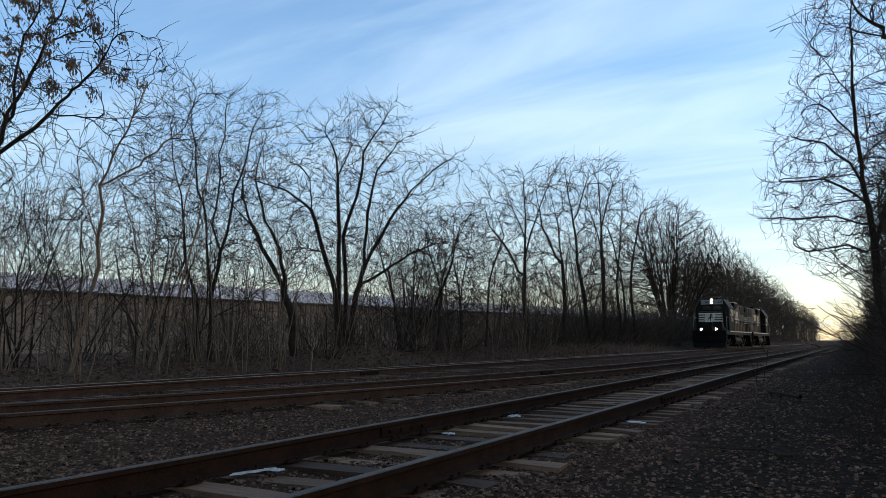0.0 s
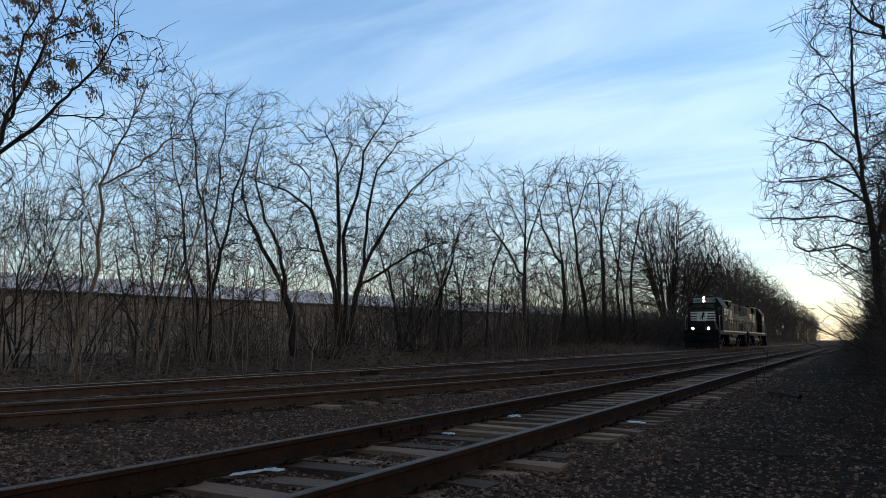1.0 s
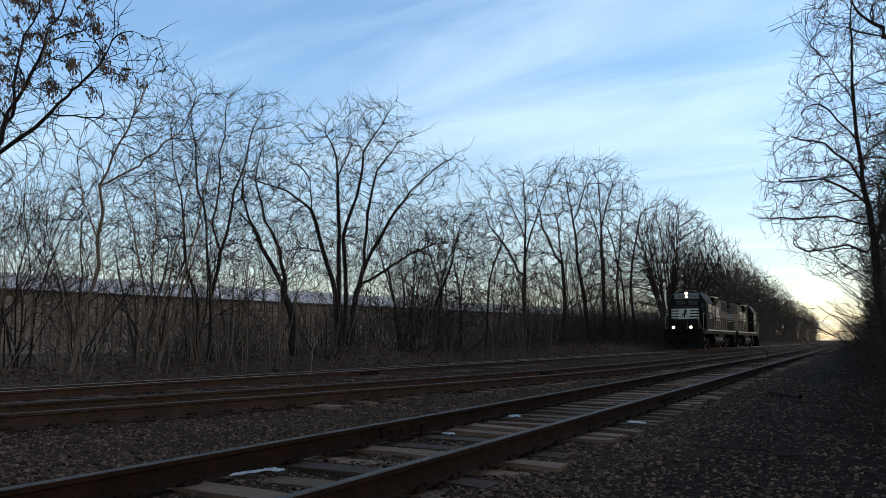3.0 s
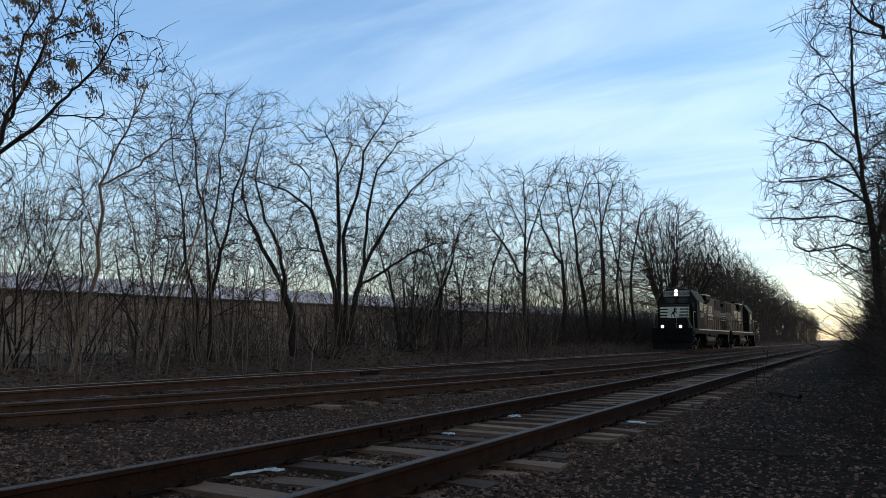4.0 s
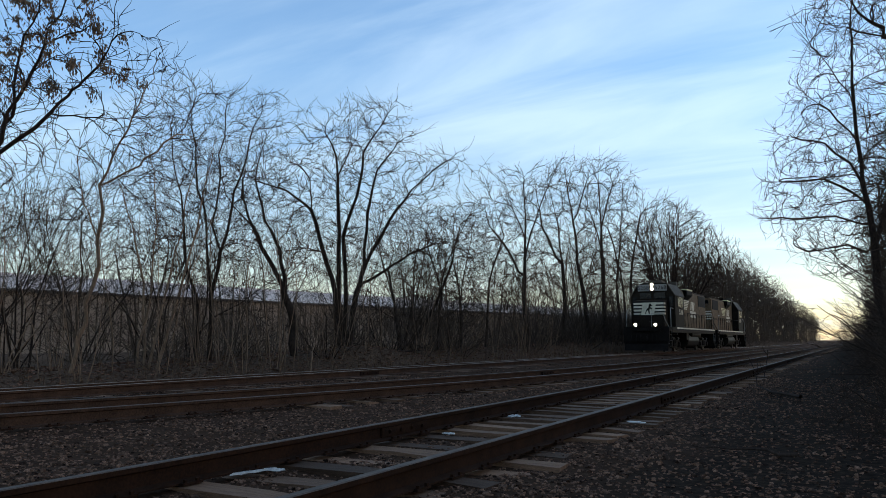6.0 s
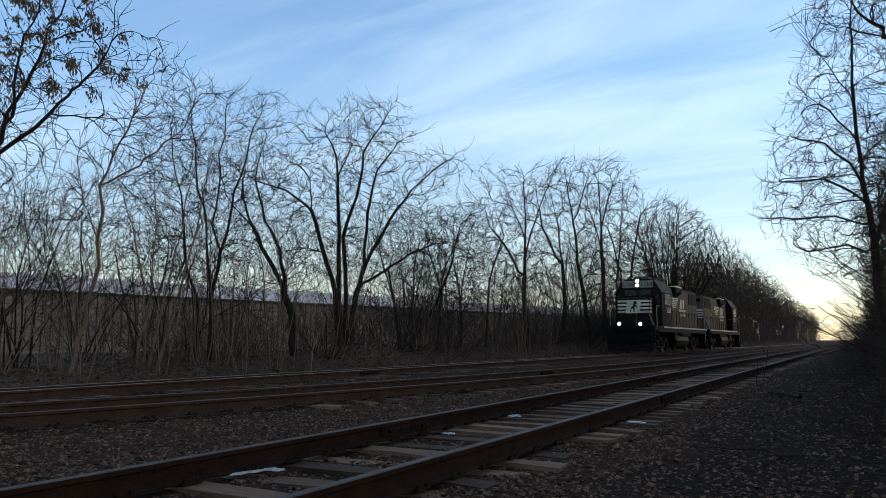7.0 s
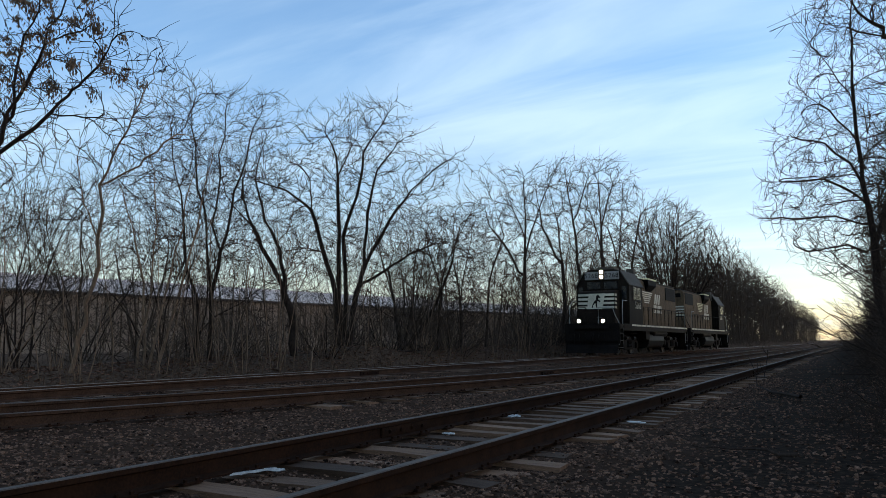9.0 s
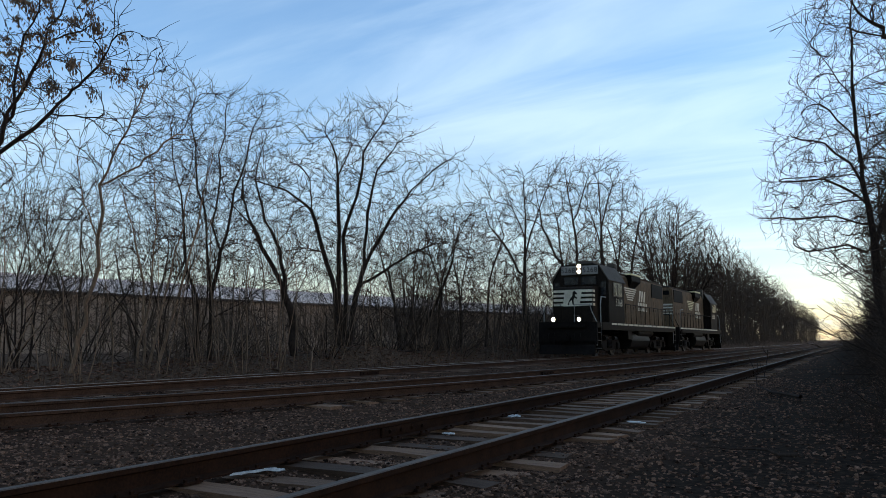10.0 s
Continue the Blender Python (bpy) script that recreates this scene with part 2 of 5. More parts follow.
near_track = build_track("near_track", lambda y: -3.442, -6, 540, 0.52, M_RUST, (M_RAILTOP, M_RAILTOP), "rusty rails on grey weathered wooden ties in cinder ballast", 110, 5)
middle_track = build_track("middle_track", middle_x, -7, 540, 0.55, M_RUST_RED, (M_RAILTOP, M_RAILTOP), "rusty siding rails curving over dark wooden ties", 90, 6, buried=9.3)
far_track = build_track("far_track", train_x, -30, 540, 0.55, M_RUST_RED, (M_SHINE, M_SHINE), "worn rails of the far track with bright polished heads", 100, 7, drop=0.05)


# ---- warehouse behind the trees ----
def build_warehouse():
    a, b = Vector((-53.8, 12.0, 0)), Vector((-25.0, 163.0, 0))
    d = (b - a).normalized()
    back = Vector((-d.y, d.x, 0))
    L = (b - a).length
    house = new("warehouse")
    house.matrix_basis = Matrix(((d.x, back.x, 0, a.x), (d.y, back.y, 0, a.y), (0, 0, 1, 0), (0, 0, 0, 1)))
    tagged(house, "long low grey ribbed metal warehouse with pale roof", "warehouse")
    z0, z1 = -0.8, 4.1
    verts, faces = [], []
    x = 0.0
    prof = []
    while x < L:
        prof += [(x, 0.0), (x + 0.52, 0.0), (x + 0.53, 0.14), (x + 0.63, 0.14), (x + 0.64, 0.0)]
        x += 0.64
    for (u, v) in prof:
        verts += [(u, v, -0.1), (u, v, z1)]
    n = len(prof)
    faces = [(2 * i, 2 * i + 2, 2 * i + 3, 2 * i + 1) for i in range(n - 1)]
    k = len(verts)
    verts += [(0, 0.3, -0.1), (0, 0.3, z1), (L, 0.3, -0.1), (L, 0.3, z1)]
    faces += [(k, k + 1, k + 3, k + 2)]
    mesh_ob("wall", verts, faces, M_WALL, house)
    part("plinth", box(-0.1, L + 0.1, -0.14, 0.3, z0, -0.1, 0.02), M_PLINTH, house)
    part("eave", box(-0.3, L + 0.3, -0.3, 0.35, z1, z1 + 0.18, 0.02), M_PLINTH, house, "dark eave gutter")
    e = z1 + 0.18
    rv = [(-0.3, -0.3, e), (L + 0.3, -0.3, e), (L + 0.3, 16, e + 2.4), (-0.3, 16, e + 2.4), (L + 0.3, 32, e), (-0.3, 32, e)]
    mesh_ob("roof", rv, [(0, 1, 2, 3), (3, 2, 4, 5)], M_ROOF, house, "pale grey low-pitched metal roof")
    part("end_wall", box(-0.0, 0.2, 0.3, 31.8, z0, z1, 0.01), M_WALL, house)
    part("end_wall", box(L - 0.2, L, 0.3, 31.8, z0, z1, 0.01), M_WALL, house)
    part("rear_wall", box(0.2, L - 0.2, 31.5, 31.8, z0, z1, 0.01), M_WALL, house)


build_warehouse()


# ---- trees ----
ACROSS = Vector((0.8767, 0.4810, 0.0))
AWAY = Vector((-0.4810, 0.8767, 0.0))


class Growth:
    """Collects tapered branch polylines and turns them into tubes."""

    def __init__(self, seed):
        self.rng = random.Random(seed)
        self.lines = []

    def shoot(self, p, d, length, r, level, spec):
        rng = self.rng
        n = max(2, min(7, int(length / spec["seg"][min(level, 3)])))
        pts, rad = [p.copy()], [r]
        step = length / n
        wob, lift = spec["wobble"], spec["lift"][min(level, 3)]
        for i in range(n):
            d = (d + Vector((rng.gauss(0, wob), rng.gauss(0, wob), rng.gauss(0, wob) + lift * step))).normalized()
            p = p + d * step
            pts.append(p.copy())
            rad.append(max(spec["tip"], r * (1 - 0.8 * (i + 1) / n)))
        self.lines.append((pts, rad, level))
        self.side(pts, rad, length, level, spec)

    def side(self, pts, rad, length, level, spec):
        """Sends side shoots from a line."""
        if level >= spec["levels"]:
            return
        rng = self.rng
        count = spec["count"][min(level, 3)]
        k = int(count * rng.uniform(0.75, 1.25) * max(0.5, length / spec["ref"][min(level, 3)])) + 1
        lo = spec["bare"] if level == 0 else 0.18
        for j in range(k):
            t = lo + (1 - lo) * (j + rng.random()) / k
            f = t * (len(pts) - 1)
            i = min(len(pts) - 2, int(f))
            q = pts[i].lerp(pts[i + 1], f - i)
            d = (pts[i + 1] - pts[i]).normalized()
            out = Vector((rng.gauss(0, 1), rng.gauss(0, 1), rng.gauss(0, 0.6)))
            out = (out - d * out.dot(d)).normalized()
            ang = radians(rng.uniform(*spec["angle"]))
            e = d * math.cos(ang) + out * math.sin(ang)
            rr = rad[i] + (rad[i + 1] - rad[i]) * (f - i)
            le = length * rng.uniform(*spec["ratio"]) * (1.15 - 0.6 * t)
            le = min(le, spec["cap"][min(level, 3)])
            if le > 0.12:
                self.shoot(q, e, le, max(spec["tip"], rr * rng.uniform(0.3, 0.52)), level + 1, spec)

    def tubes(self, keep):
        """Vertices and faces of the lines whose level passes keep."""
        V, F = [], []
        for pts, rad, level in self.lines:
            if not keep(level):
                continue
            s = 8 if rad[0] > 0.06 else (5 if rad[0] > 0.025 else 3)
            base = len(V)
            d = (pts[-1] - pts[0]).normalized()
            u = d.orthogonal().normalized()
            w = d.cross(u)
            for p, r in zip(pts, rad):
                for k in range(s):
                    c, si = RING[s][k]
                    V.append((p.x + (u.x * c + w.x * si) * r, p.y + (u.y * c + w.y * si) * r, p.z + (u.z * c + w.z * si) * r))
            for i in range(len(pts) - 1):
                o = base + i * s
                for k in range(s):
                    k2 = (k + 1) % s
                    F.append((o + k, o + k2, o + s + k2, o + s + k))
        return V, F


RING = {s: [(math.cos(2 * math.pi * k / s), math.sin(2 * math.pi * k / s)) for k in range(s)] for s in (3, 5, 8)}
SPEC = dict(seg=(0.8, 0.45, 0.3, 0.25), wobble=0.13, lift=(0.08, 0.10, 0.05, 0.02), tip=0.008, levels=3, count=(9, 7, 4, 0), ref=(5, 2.2, 1.0, 0.5),
            bare=0.3, angle=(28, 62), ratio=(0.32, 0.62), cap=(2.6, 1.4, 0.75, 0.4))


TIPS = {}


def finish_tree(g, where, name, label, category, bark, twig, group="", split=1):
    tree = new(name)
    TIPS[tree.name] = [L[0][-1] for L in g.lines]
    tree.matrix_basis = where
    tagged(tree, label, category, group)
    for nm, keep, m in (("trunk", lambda l: l <= split - 1, bark), ("crown", lambda l: l >= split, twig)):
        V, F = g.tubes(keep)
        if V:
            mesh_ob(nm, V, F, m, tree, smooth=True)
    return tree


def colonize(g, stems, goals, step, tip, base_r, reach=3.0, kill=1.25, up=0.10, inertia=0.9, jitter=0.13, twigs=0.8, rounds=90, sprout=0.35, fine=True):
    """Grows branches from the stems towards a cloud of goals in the crown, thickening each by the shoots it carries."""
    rng = np.random.default_rng(g.rng.randrange(1 << 30))
    P, par, D = [], [], []
    for pts in stems:
        first = len(P)
        link_to = -1
        if pts[0].z > 0.3 and P:
            link_to = min(range(first), key=lambda i: (Vector(P[i]) - pts[0]).length)
        prev = None
        for a, b in zip(pts, pts[1:]):
            k = max(1, round((b - a).length / step))
            for i in range(k):
                q = a.lerp(b, i / k)
                if prev is None and link_to >= 0:
                    prev = link_to
                    if (q - Vector(P[link_to])).length < 0.5 * step:
                        continue
                P.append(tuple(q)); par.append(-1 if prev is None else prev); D.append(tuple((b - a).normalized()))
                prev = len(P) - 1
        P.append(tuple(pts[-1])); par.append(prev); D.append(D[-1])
    P, D = np.array(P), np.array(D)
    A = np.array(goals)
    near, dist = np.zeros(len(A), dtype=int), np.full(len(A), 1e9)
    born = np.arange(len(P))
    kids = np.where(rng.random(len(P)) < sprout, 1, 3)
    last = np.full((len(P), 3), 1e9)
    for _ in range(rounds):
        d = np.linalg.norm(A[:, None, :] - P[born][None, :, :], axis=2)
        j = d.argmin(axis=1)
        m = d[np.arange(len(A)), j]
        better = m < dist
        near[better], dist[better] = born[j[better]], m[better]
        live = dist > kill * step
        A, near, dist = A[live], near[live], dist[live]
        act = dist < reach
        if not act.any():
            break
        pull = np.zeros((len(P), 3))
        np.add.at(pull, near[act], (A[act] - P[near[act]]) / dist[act][:, None])
        src = np.unique(near[act])
        way = pull[src]
        way /= np.linalg.norm(way, axis=1)[:, None] + 1e-9
        way = way + inertia * D[src] + rng.normal(0, jitter, way.shape)
        way[:, 2] += up
        way /= np.linalg.norm(way, axis=1)[:, None]
        q = P[src] + step * way
        ok = (kids[src] < 3) & (np.linalg.norm(q - last[src], axis=1) > 0.45 * step)
        src, q, way = src[ok], q[ok], way[ok]
        if not len(src):
            break
        kids[src] += 1
        last[src] = q
        born = np.arange(len(P), len(P) + len(src))
        P, D = np.concatenate((P, q)), np.concatenate((D, way))
        par += src.tolist()
        kids = np.concatenate((kids, np.zeros(len(src), dtype=int)))
        last = np.concatenate((last, np.full((len(src), 3), 1e9)))
    n = len(P)
    leaf = np.zeros(n)
    child = [[] for _ in range(n)]
    for i in range(n - 1, -1, -1):
        leaf[i] = max(1.0, leaf[i])
        if par[i] >= 0:
            leaf[par[i]] += leaf[i]
            child[par[i]].append(i)
    e = math.log(base_r / tip) / math.log(max(2.0, leaf.max()))
    height = P[:, 2].max()
    rad = np.maximum(tip, tip * leaf ** e * (1.0 - 0.4 * np.clip(P[:, 2] / height, 0, 1)))
    roots = [i for i in range(n) if par[i] < 0]
    top = leaf.max()
    todo = [(i, -1) for i in roots]
    while todo:
        i, before = todo.pop()
        pts, rr = [], []
        if before >= 0:
            pts.append(Vector(P[before])); rr.append(rad[i])
        level = 0 if leaf[i] > 0.12 * top else (1 if leaf[i] > 6 else 2)
        while True:
            pts.append(Vector(P[i])); rr.append(rad[i])
            if not child[i]:
                break
            c = sorted(child[i], key=lambda k: -leaf[k])
            todo += [(k, i) for k in c[1:]]
            i = c[0]
        if len(pts) < 2:
            continue
        if before < 0:
            rr[0] *= 1.3
        g.lines.append((pts, [float(v) for v in rr], level))
        # forked twigs along the outer part
        for _ in range(max(2, int(twigs * len(pts) * (0.5 if level == 0 else 1.0)))):
            k = g.rng.randrange(max(1, len(pts) // (2 if level == 0 else 4)), len(pts))
            d = (pts[k] - pts[k - 1]).normalized()
            side = Vector((g.rng.gauss(0, 1), g.rng.gauss(0, 1), g.rng.gauss(0.2, 0.8)))
            side = (side - d * side.dot(d)).normalized()
            w = (d + side * g.rng.uniform(0.35, 0.85) + Vector((0, 0, 0.15))).normalized()
            le = step * g.rng.uniform(1.2, 3.0)
            a = pts[k].lerp(pts[k - 1], g.rng.random())
            if not fine:
                g.lines.append(([a, a + w * le], [tip, tip * 0.6], 3))
                continue
            mid = a + w * le * 0.5
            w = (w + Vector((g.rng.gauss(0, 0.2), g.rng.gauss(0, 0.2), g.rng.gauss(0.12, 0.2)))).normalized()
            g.lines.append(([a, mid, mid + w * le * 0.5], [tip * 0.85, tip * 0.65, tip * 0.4], 3))


def crown_goals(rng, rows, n, shell=0.5, flat=1.0):
    """Goals inside a crown given as rows of (height, centre across, half width); shell below 0.5 pushes them outwards."""
    out = []
    z0, z1 = rows[0][0], rows[-1][0]
    widest = max(r[2] for r in rows)
    while len(out) < n:
        z = rng.uniform(z0, z1)
        k = max(i for i in range(len(rows) - 1) if rows[i][0] <= z)
        t = (z - rows[k][0]) / (rows[k + 1][0] - rows[k][0])
        c, w = (rows[k][j] + (rows[k + 1][j] - rows[k][j]) * t for j in (1, 2))
        if rng.random() > (w / widest) ** 2 + 0.05:
            continue
        a, q = rng.uniform(0, 6.2832), w * rng.random() ** shell
        out.append(ACROSS * (c + q * math.cos(a)) + AWAY * (q * flat * math.sin(a)) + Vector((0, 0, z)))
    return out


def stem_tree(seed, x, y, z, stems, r, label, bark=None, twig=None, name="tree", spread=0.9, n=900, bare=0.3, step=0.22, tip=0.006, crown=(), shell=0.5, twigs=0.8, up=0.14, deep=1.2, sprout=0.35):
    """A tree whose main stems follow a few (across, up) knots in metres, with branches grown round them."""
    g = Growth(seed)
    rng = g.rng
    top = max(k[-1][1] for k in stems)
    lines, goals = [], []
    for si, knots in enumerate(stems):
        depth = rng.uniform(-deep, deep) if si else 0.0
        pts = []
        for i in range(len(knots) - 1):
            a, b = knots[i], knots[i + 1]
            for k in range(3):
                t = k / 3
                zz = a[1] + (b[1] - a[1]) * t
                f = max(0.0, (zz - knots[0][1]) / top)
                pts.append(ACROSS * (a[0] + (b[0] - a[0]) * t + rng.gauss(0, 0.035)) + AWAY * (depth * f + rng.gauss(0, 0.05)) + Vector((0, 0, zz)))
        pts.append(ACROSS * knots[-1][0] + AWAY * depth * max(0.0, (knots[-1][1] - knots[0][1]) / top) + Vector((0, 0, knots[-1][1])))
        if knots[0][1] < 0.3:
            pts[0].z = -0.25
        elif lines:
            pts[0] = min((q for L in lines for q in L), key=lambda q: (q - pts[0]).length).copy()
        lines.append(pts)
    run = [sum((b - a).length for a, b in zip(L, L[1:])) for L in lines]
    while len(goals) < (n if not crown else 0):
        L = rng.choices(lines, run)[0]
        f = rng.random() * (len(L) - 1)
        i = min(len(L) - 2, int(f))
        q = L[i].lerp(L[i + 1], f - i)
        if q.z < bare * top:
            continue
        w = spread * (1.0 - 0.45 * (q.z / top) ** 3)
        q = q + Vector((rng.gauss(0, w * 0.85), rng.gauss(0, w * 0.85), rng.gauss(0, w * 0.6)))
        if bare * top * 0.8 < q.z < top + 0.3:
            goals.append(q)
    if crown:
        goals = crown_goals(rng, crown, n, shell)
    colonize(g, lines, goals, step, tip, r, reach=max(3.0, step * 9), twigs=twigs, up=up, sprout=sprout)
    return finish_tree(g, pose(x, y, z), name, label, "tree", bark or M_BARK, twig or M_TWIG)


def crown_tree(seed, stems, crown, r, label, group, n=400, step=0.5, tip=0.012, shell=0.5, twigs=0.7, bark=None, twig=None, up=0.2, category="tree", sprout=0.35, fine=True, rise=1.25):
    """A tree at the origin with straight-ish stems fanned from the base and a crown filled with branches.
    stems: (lean outward in metres at the top, height, azimuth in degrees)."""
    g = Growth(seed)
    rng = g.rng
    lines = []
    for lean, h, az in stems:
        c, sn = math.cos(radians(az)), math.sin(radians(az))
        pts = []
        for i in range(9):
            t = i / 8
            o = 0.15 * (len(stems) > 1) + lean * t ** rise
            pts.append(Vector((o * c + rng.gauss(0, 0.012 * h * t), o * sn + rng.gauss(0, 0.012 * h * t), -0.25 + (h + 0.25) * t)))
        lines.append(pts)
    colonize(g, lines, crown_goals(rng, crown, n, shell), step, tip, r, reach=step * 8, twigs=twigs, up=up, sprout=sprout, fine=fine)
    return finish_tree(g, pose(0, 0, 0), "tree", label, category, bark or M_BARK, twig or M_TWIG, group)


def free_tree(seed, height, r, spread, label, group, stems=1, name="tree", category="tree", bark=None, twig=None, fan=12, **over):
    """A tree at the origin grown freely to about that height."""
    spec = dict(SPEC, **over)
    g = Growth(seed)
    for k in range(stems):
        az = 6.283 * k / stems + g.rng.uniform(-0.4, 0.4)
        share = g.rng.uniform(0.3, 1.0)
        lean = radians(share * fan) if stems > 1 else radians(3)
        d = Vector((math.sin(lean) * math.cos(az), math.sin(lean) * math.sin(az), math.cos(lean)))
        g.shoot(Vector((0.12 * math.cos(az) * (stems > 1), 0.12 * math.sin(az) * (stems > 1), -0.25)), d, height * g.rng.uniform(0.85, 1.0), r, 0, spec)
    return finish_tree(g, pose(0, 0, 0), name, label, category, bark or M_BARK, twig or M_TWIG, group)


DARK = "bare dark winter tree on the leafy bank beside the track"
NEAR_TREE = stem_tree(10, -14.6, 8.11, -0.11, [[(-0.1, 0.0), (0.0, 1.3), (0.08, 2.65), (0.24, 4.18), (0.34, 5.02), (0.78, 5.86), (1.11, 6.66), (1.47, 7.59), (1.63, 8.6)],
          [(0.3, 4.84), (0.53, 5.44), (0.48, 6.66), (0.69, 7.59), (0.78, 8.6)], [(0.16, 3.8), (0.38, 4.45), (1.3, 5.26), (1.67, 5.63), (1.97, 5.91), (2.26, 6.35), (2.48, 6.89)],
          [(1.3, 5.26), (1.97, 5.21), (2.78, 5.18)], [(0.92, 6.2), (1.57, 6.49), (2.11, 6.72), (2.53, 7.12)], [(1.11, 6.66), (1.65, 7.0), (2.01, 7.35), (2.16, 7.82)],
          [(0.2, 3.9), (-0.3, 4.9), (-0.5, 6.2), (-0.6, 7.8)]],
          0.09, "bare tree with hanging clusters of dry brown seeds", spread=0.75, n=780, bare=0.5, step=0.17, tip=0.0080, deep=1.6, up=0.25, twigs=0.35, sprout=0.5)
stem_tree(11, -17, 11.61, 0.06, [[(0.33, 0.0), (0.61, 1.19), (0.81, 2.57), (0.84, 4.55), (1.21, 5.67), (1.75, 6.69), (1.91, 7.31), (2.13, 8.02)], [(0.84, 4.55), (1.46, 4.91), (2.21, 5.41), (2.89, 6.06), (3.14, 6.79)],
          [(0.83, 3.4), (0.4, 4.1), (0.3, 5.2)]], 0.055, "slim leaning pale-barked bare tree beside the track", bark=M_BARK_PALE, spread=0.6, n=528, bare=0.4, tip=0.0084)
stem_tree(24, -17.2, 10.4, 0.0, [[(-0.3, 0.0), (-0.65, 1.6), (-0.75, 3.27), (-0.7, 4.72), (-0.3, 6.0), (0.1, 6.9)], [(-0.74, 3.6), (-1.2, 4.6), (-1.3, 5.8)]], 0.06,
          "thin leaning bare tree beside the track", spread=0.6, n=480, bare=0.35, tip=0.0072)
stem_tree(12, -18.2, 17.44, 0.05, [[(-0.2, 0.0), (-0.3, 2.1), (-0.8, 3.7), (-1.0, 5.5), (-1.4, 7.3), (-1.3, 8.7)], [(0.2, 0.0), (0.2, 2.2), (0.1, 3.9), (-0.2, 5.5), (-0.3, 6.9), (-0.5, 8.8)],
          [(0.2, 2.4), (0.5, 4.2), (0.7, 5.6), (1.2, 7.4), (1.5, 8.8)], [(0.0, 3.9), (0.3, 5.6), (0.4, 7.3), (0.5, 8.6)]], 0.085, "bare tree of several slender upright stems", spread=0.95, n=3200, bare=0.28, tip=0.0072, step=0.22, up=0.22)
stem_tree(13, -17, 14.25, -0.03, [[(-0.3, 0.0), (0.0, 2.1), (0.1, 4.0), (-0.1, 5.5), (-0.3, 6.6)], [(0.0, 0.0), (0.4, 2.7), (0.6, 4.7), (0.9, 6.3)], [(0.2, 0.0), (1.0, 3.2), (1.3, 5.5), (1.5, 6.6)],
          [(-0.1, 0.0), (-0.3, 2.4), (-0.7, 4.0), (-1.3, 5.5)]], 0.045, "clump of thin pale bare stems on the bank", bark=M_BARK_PALE, spread=0.7, n=1280, bare=0.25, tip=0.0060, step=0.2, up=0.2)
stem_tree(14, -17, 20.40, 0.27, [[(0.0, 0.0), (-0.1, 1.4), (-0.5, 2.4), (-1.0, 3.4), (-1.6, 4.5), (-2.3, 5.2), (-2.8, 6.4)], [(-0.4, 2.2), (-0.6, 3.7), (-1.2, 4.7), (-1.6, 6.2), (-1.2, 7.8)],
          [(-1.6, 4.5), (-2.0, 5.6), (-1.8, 7.2)]], 0.14, "dark bare tree with a thick leaning trunk", spread=1.0, n=2080, bare=0.33, step=0.24)
stem_tree(15, -18, 24.57, 0.37, [[(-0.2, 0.0), (-0.4, 2.3), (-0.9, 4.1), (-1.4, 5.7), (-2.4, 6.5), (-3.9, 7.0)], [(-1.4, 5.7), (-1.5, 7.0), (-2.3, 8.0)],
          [(-0.1, 0.0), (-0.2, 3.2), (-0.3, 5.5), (-0.4, 7.9), (-1.1, 9.4)], [(-0.3, 7.3), (0.4, 8.8), (0.5, 10.3)], [(0.1, 0.0), (0.1, 2.7), (0.0, 4.5), (0.5, 6.1), (0.8, 7.9), (1.8, 9.5)],
          [(0.2, 0.0), (0.5, 2.3), (0.8, 3.4), (1.8, 5.2), (2.7, 6.5), (4.0, 7.6)], [(0.6, 2.6), (1.6, 3.2), (2.6, 3.9), (3.6, 4.3)], [(0.7, 3.4), (0.9, 5.5), (1.3, 7.3), (2.2, 8.6)]],
          0.125, "large spreading bare tree with several dark stems", spread=0.78, n=6720, bare=0.36, step=0.22, tip=0.0090, up=0.1)
stem_tree(16, -19, 30.77, 0.20, [[(-0.1, 0.0), (-0.4, 1.8), (-0.7, 3.6), (-1.2, 5.5)], [(0.0, 0.0), (0.4, 2.3), (0.5, 4.7), (0.8, 6.5)], [(0.1, 0.0), (1.5, 2.3), (2.3, 4.4), (2.8, 6.7)]],
          0.09, "small bare tree with spreading crooked stems", spread=1.0, n=2080, bare=0.22, step=0.3, tip=0.0096)
stem_tree(17, -17.5, 31.51, 0.07, [[(-0.1, 0.0), (0.1, 3.0), (-0.5, 5.1), (-0.9, 7.0)], [(0.0, 1.9), (0.3, 4.3), (1.4, 6.6)]], 0.1, DARK, spread=1.1, n=1600, bare=0.25, step=0.3, tip=0.0096)
stem_tree(18, -18, 43.84, 0.37, [[(0.0, 0.0), (-0.2, 3.3), (-0.1, 6.8), (-0.2, 11.2)], [(-0.2, 4.0), (-1.2, 6.1), (-2.3, 7.6), (-3.0, 9.3)], [(-0.1, 6.1), (0.9, 9.0), (1.8, 11.1)],
          [(-0.1, 6.8), (-1.1, 9.3), (-1.8, 10.9)]], 0.17, DARK, spread=1.3, n=2400, bare=0.22, step=0.42, tip=0.0132)
stem_tree(19, -19, 38.20, 0.41, [[(-0.7, 0.0), (-0.6, 3.7), (-0.1, 6.2), (0.1, 8.1)], [(0.7, 0.1), (0.9, 3.7), (1.7, 6.2), (1.2, 8.1)], [(-0.6, 2.4), (-1.2, 5.2), (-1.0, 7.8)]], 0.09, DARK, spread=1.1, n=1760, bare=0.22, step=0.38, tip=0.0120)
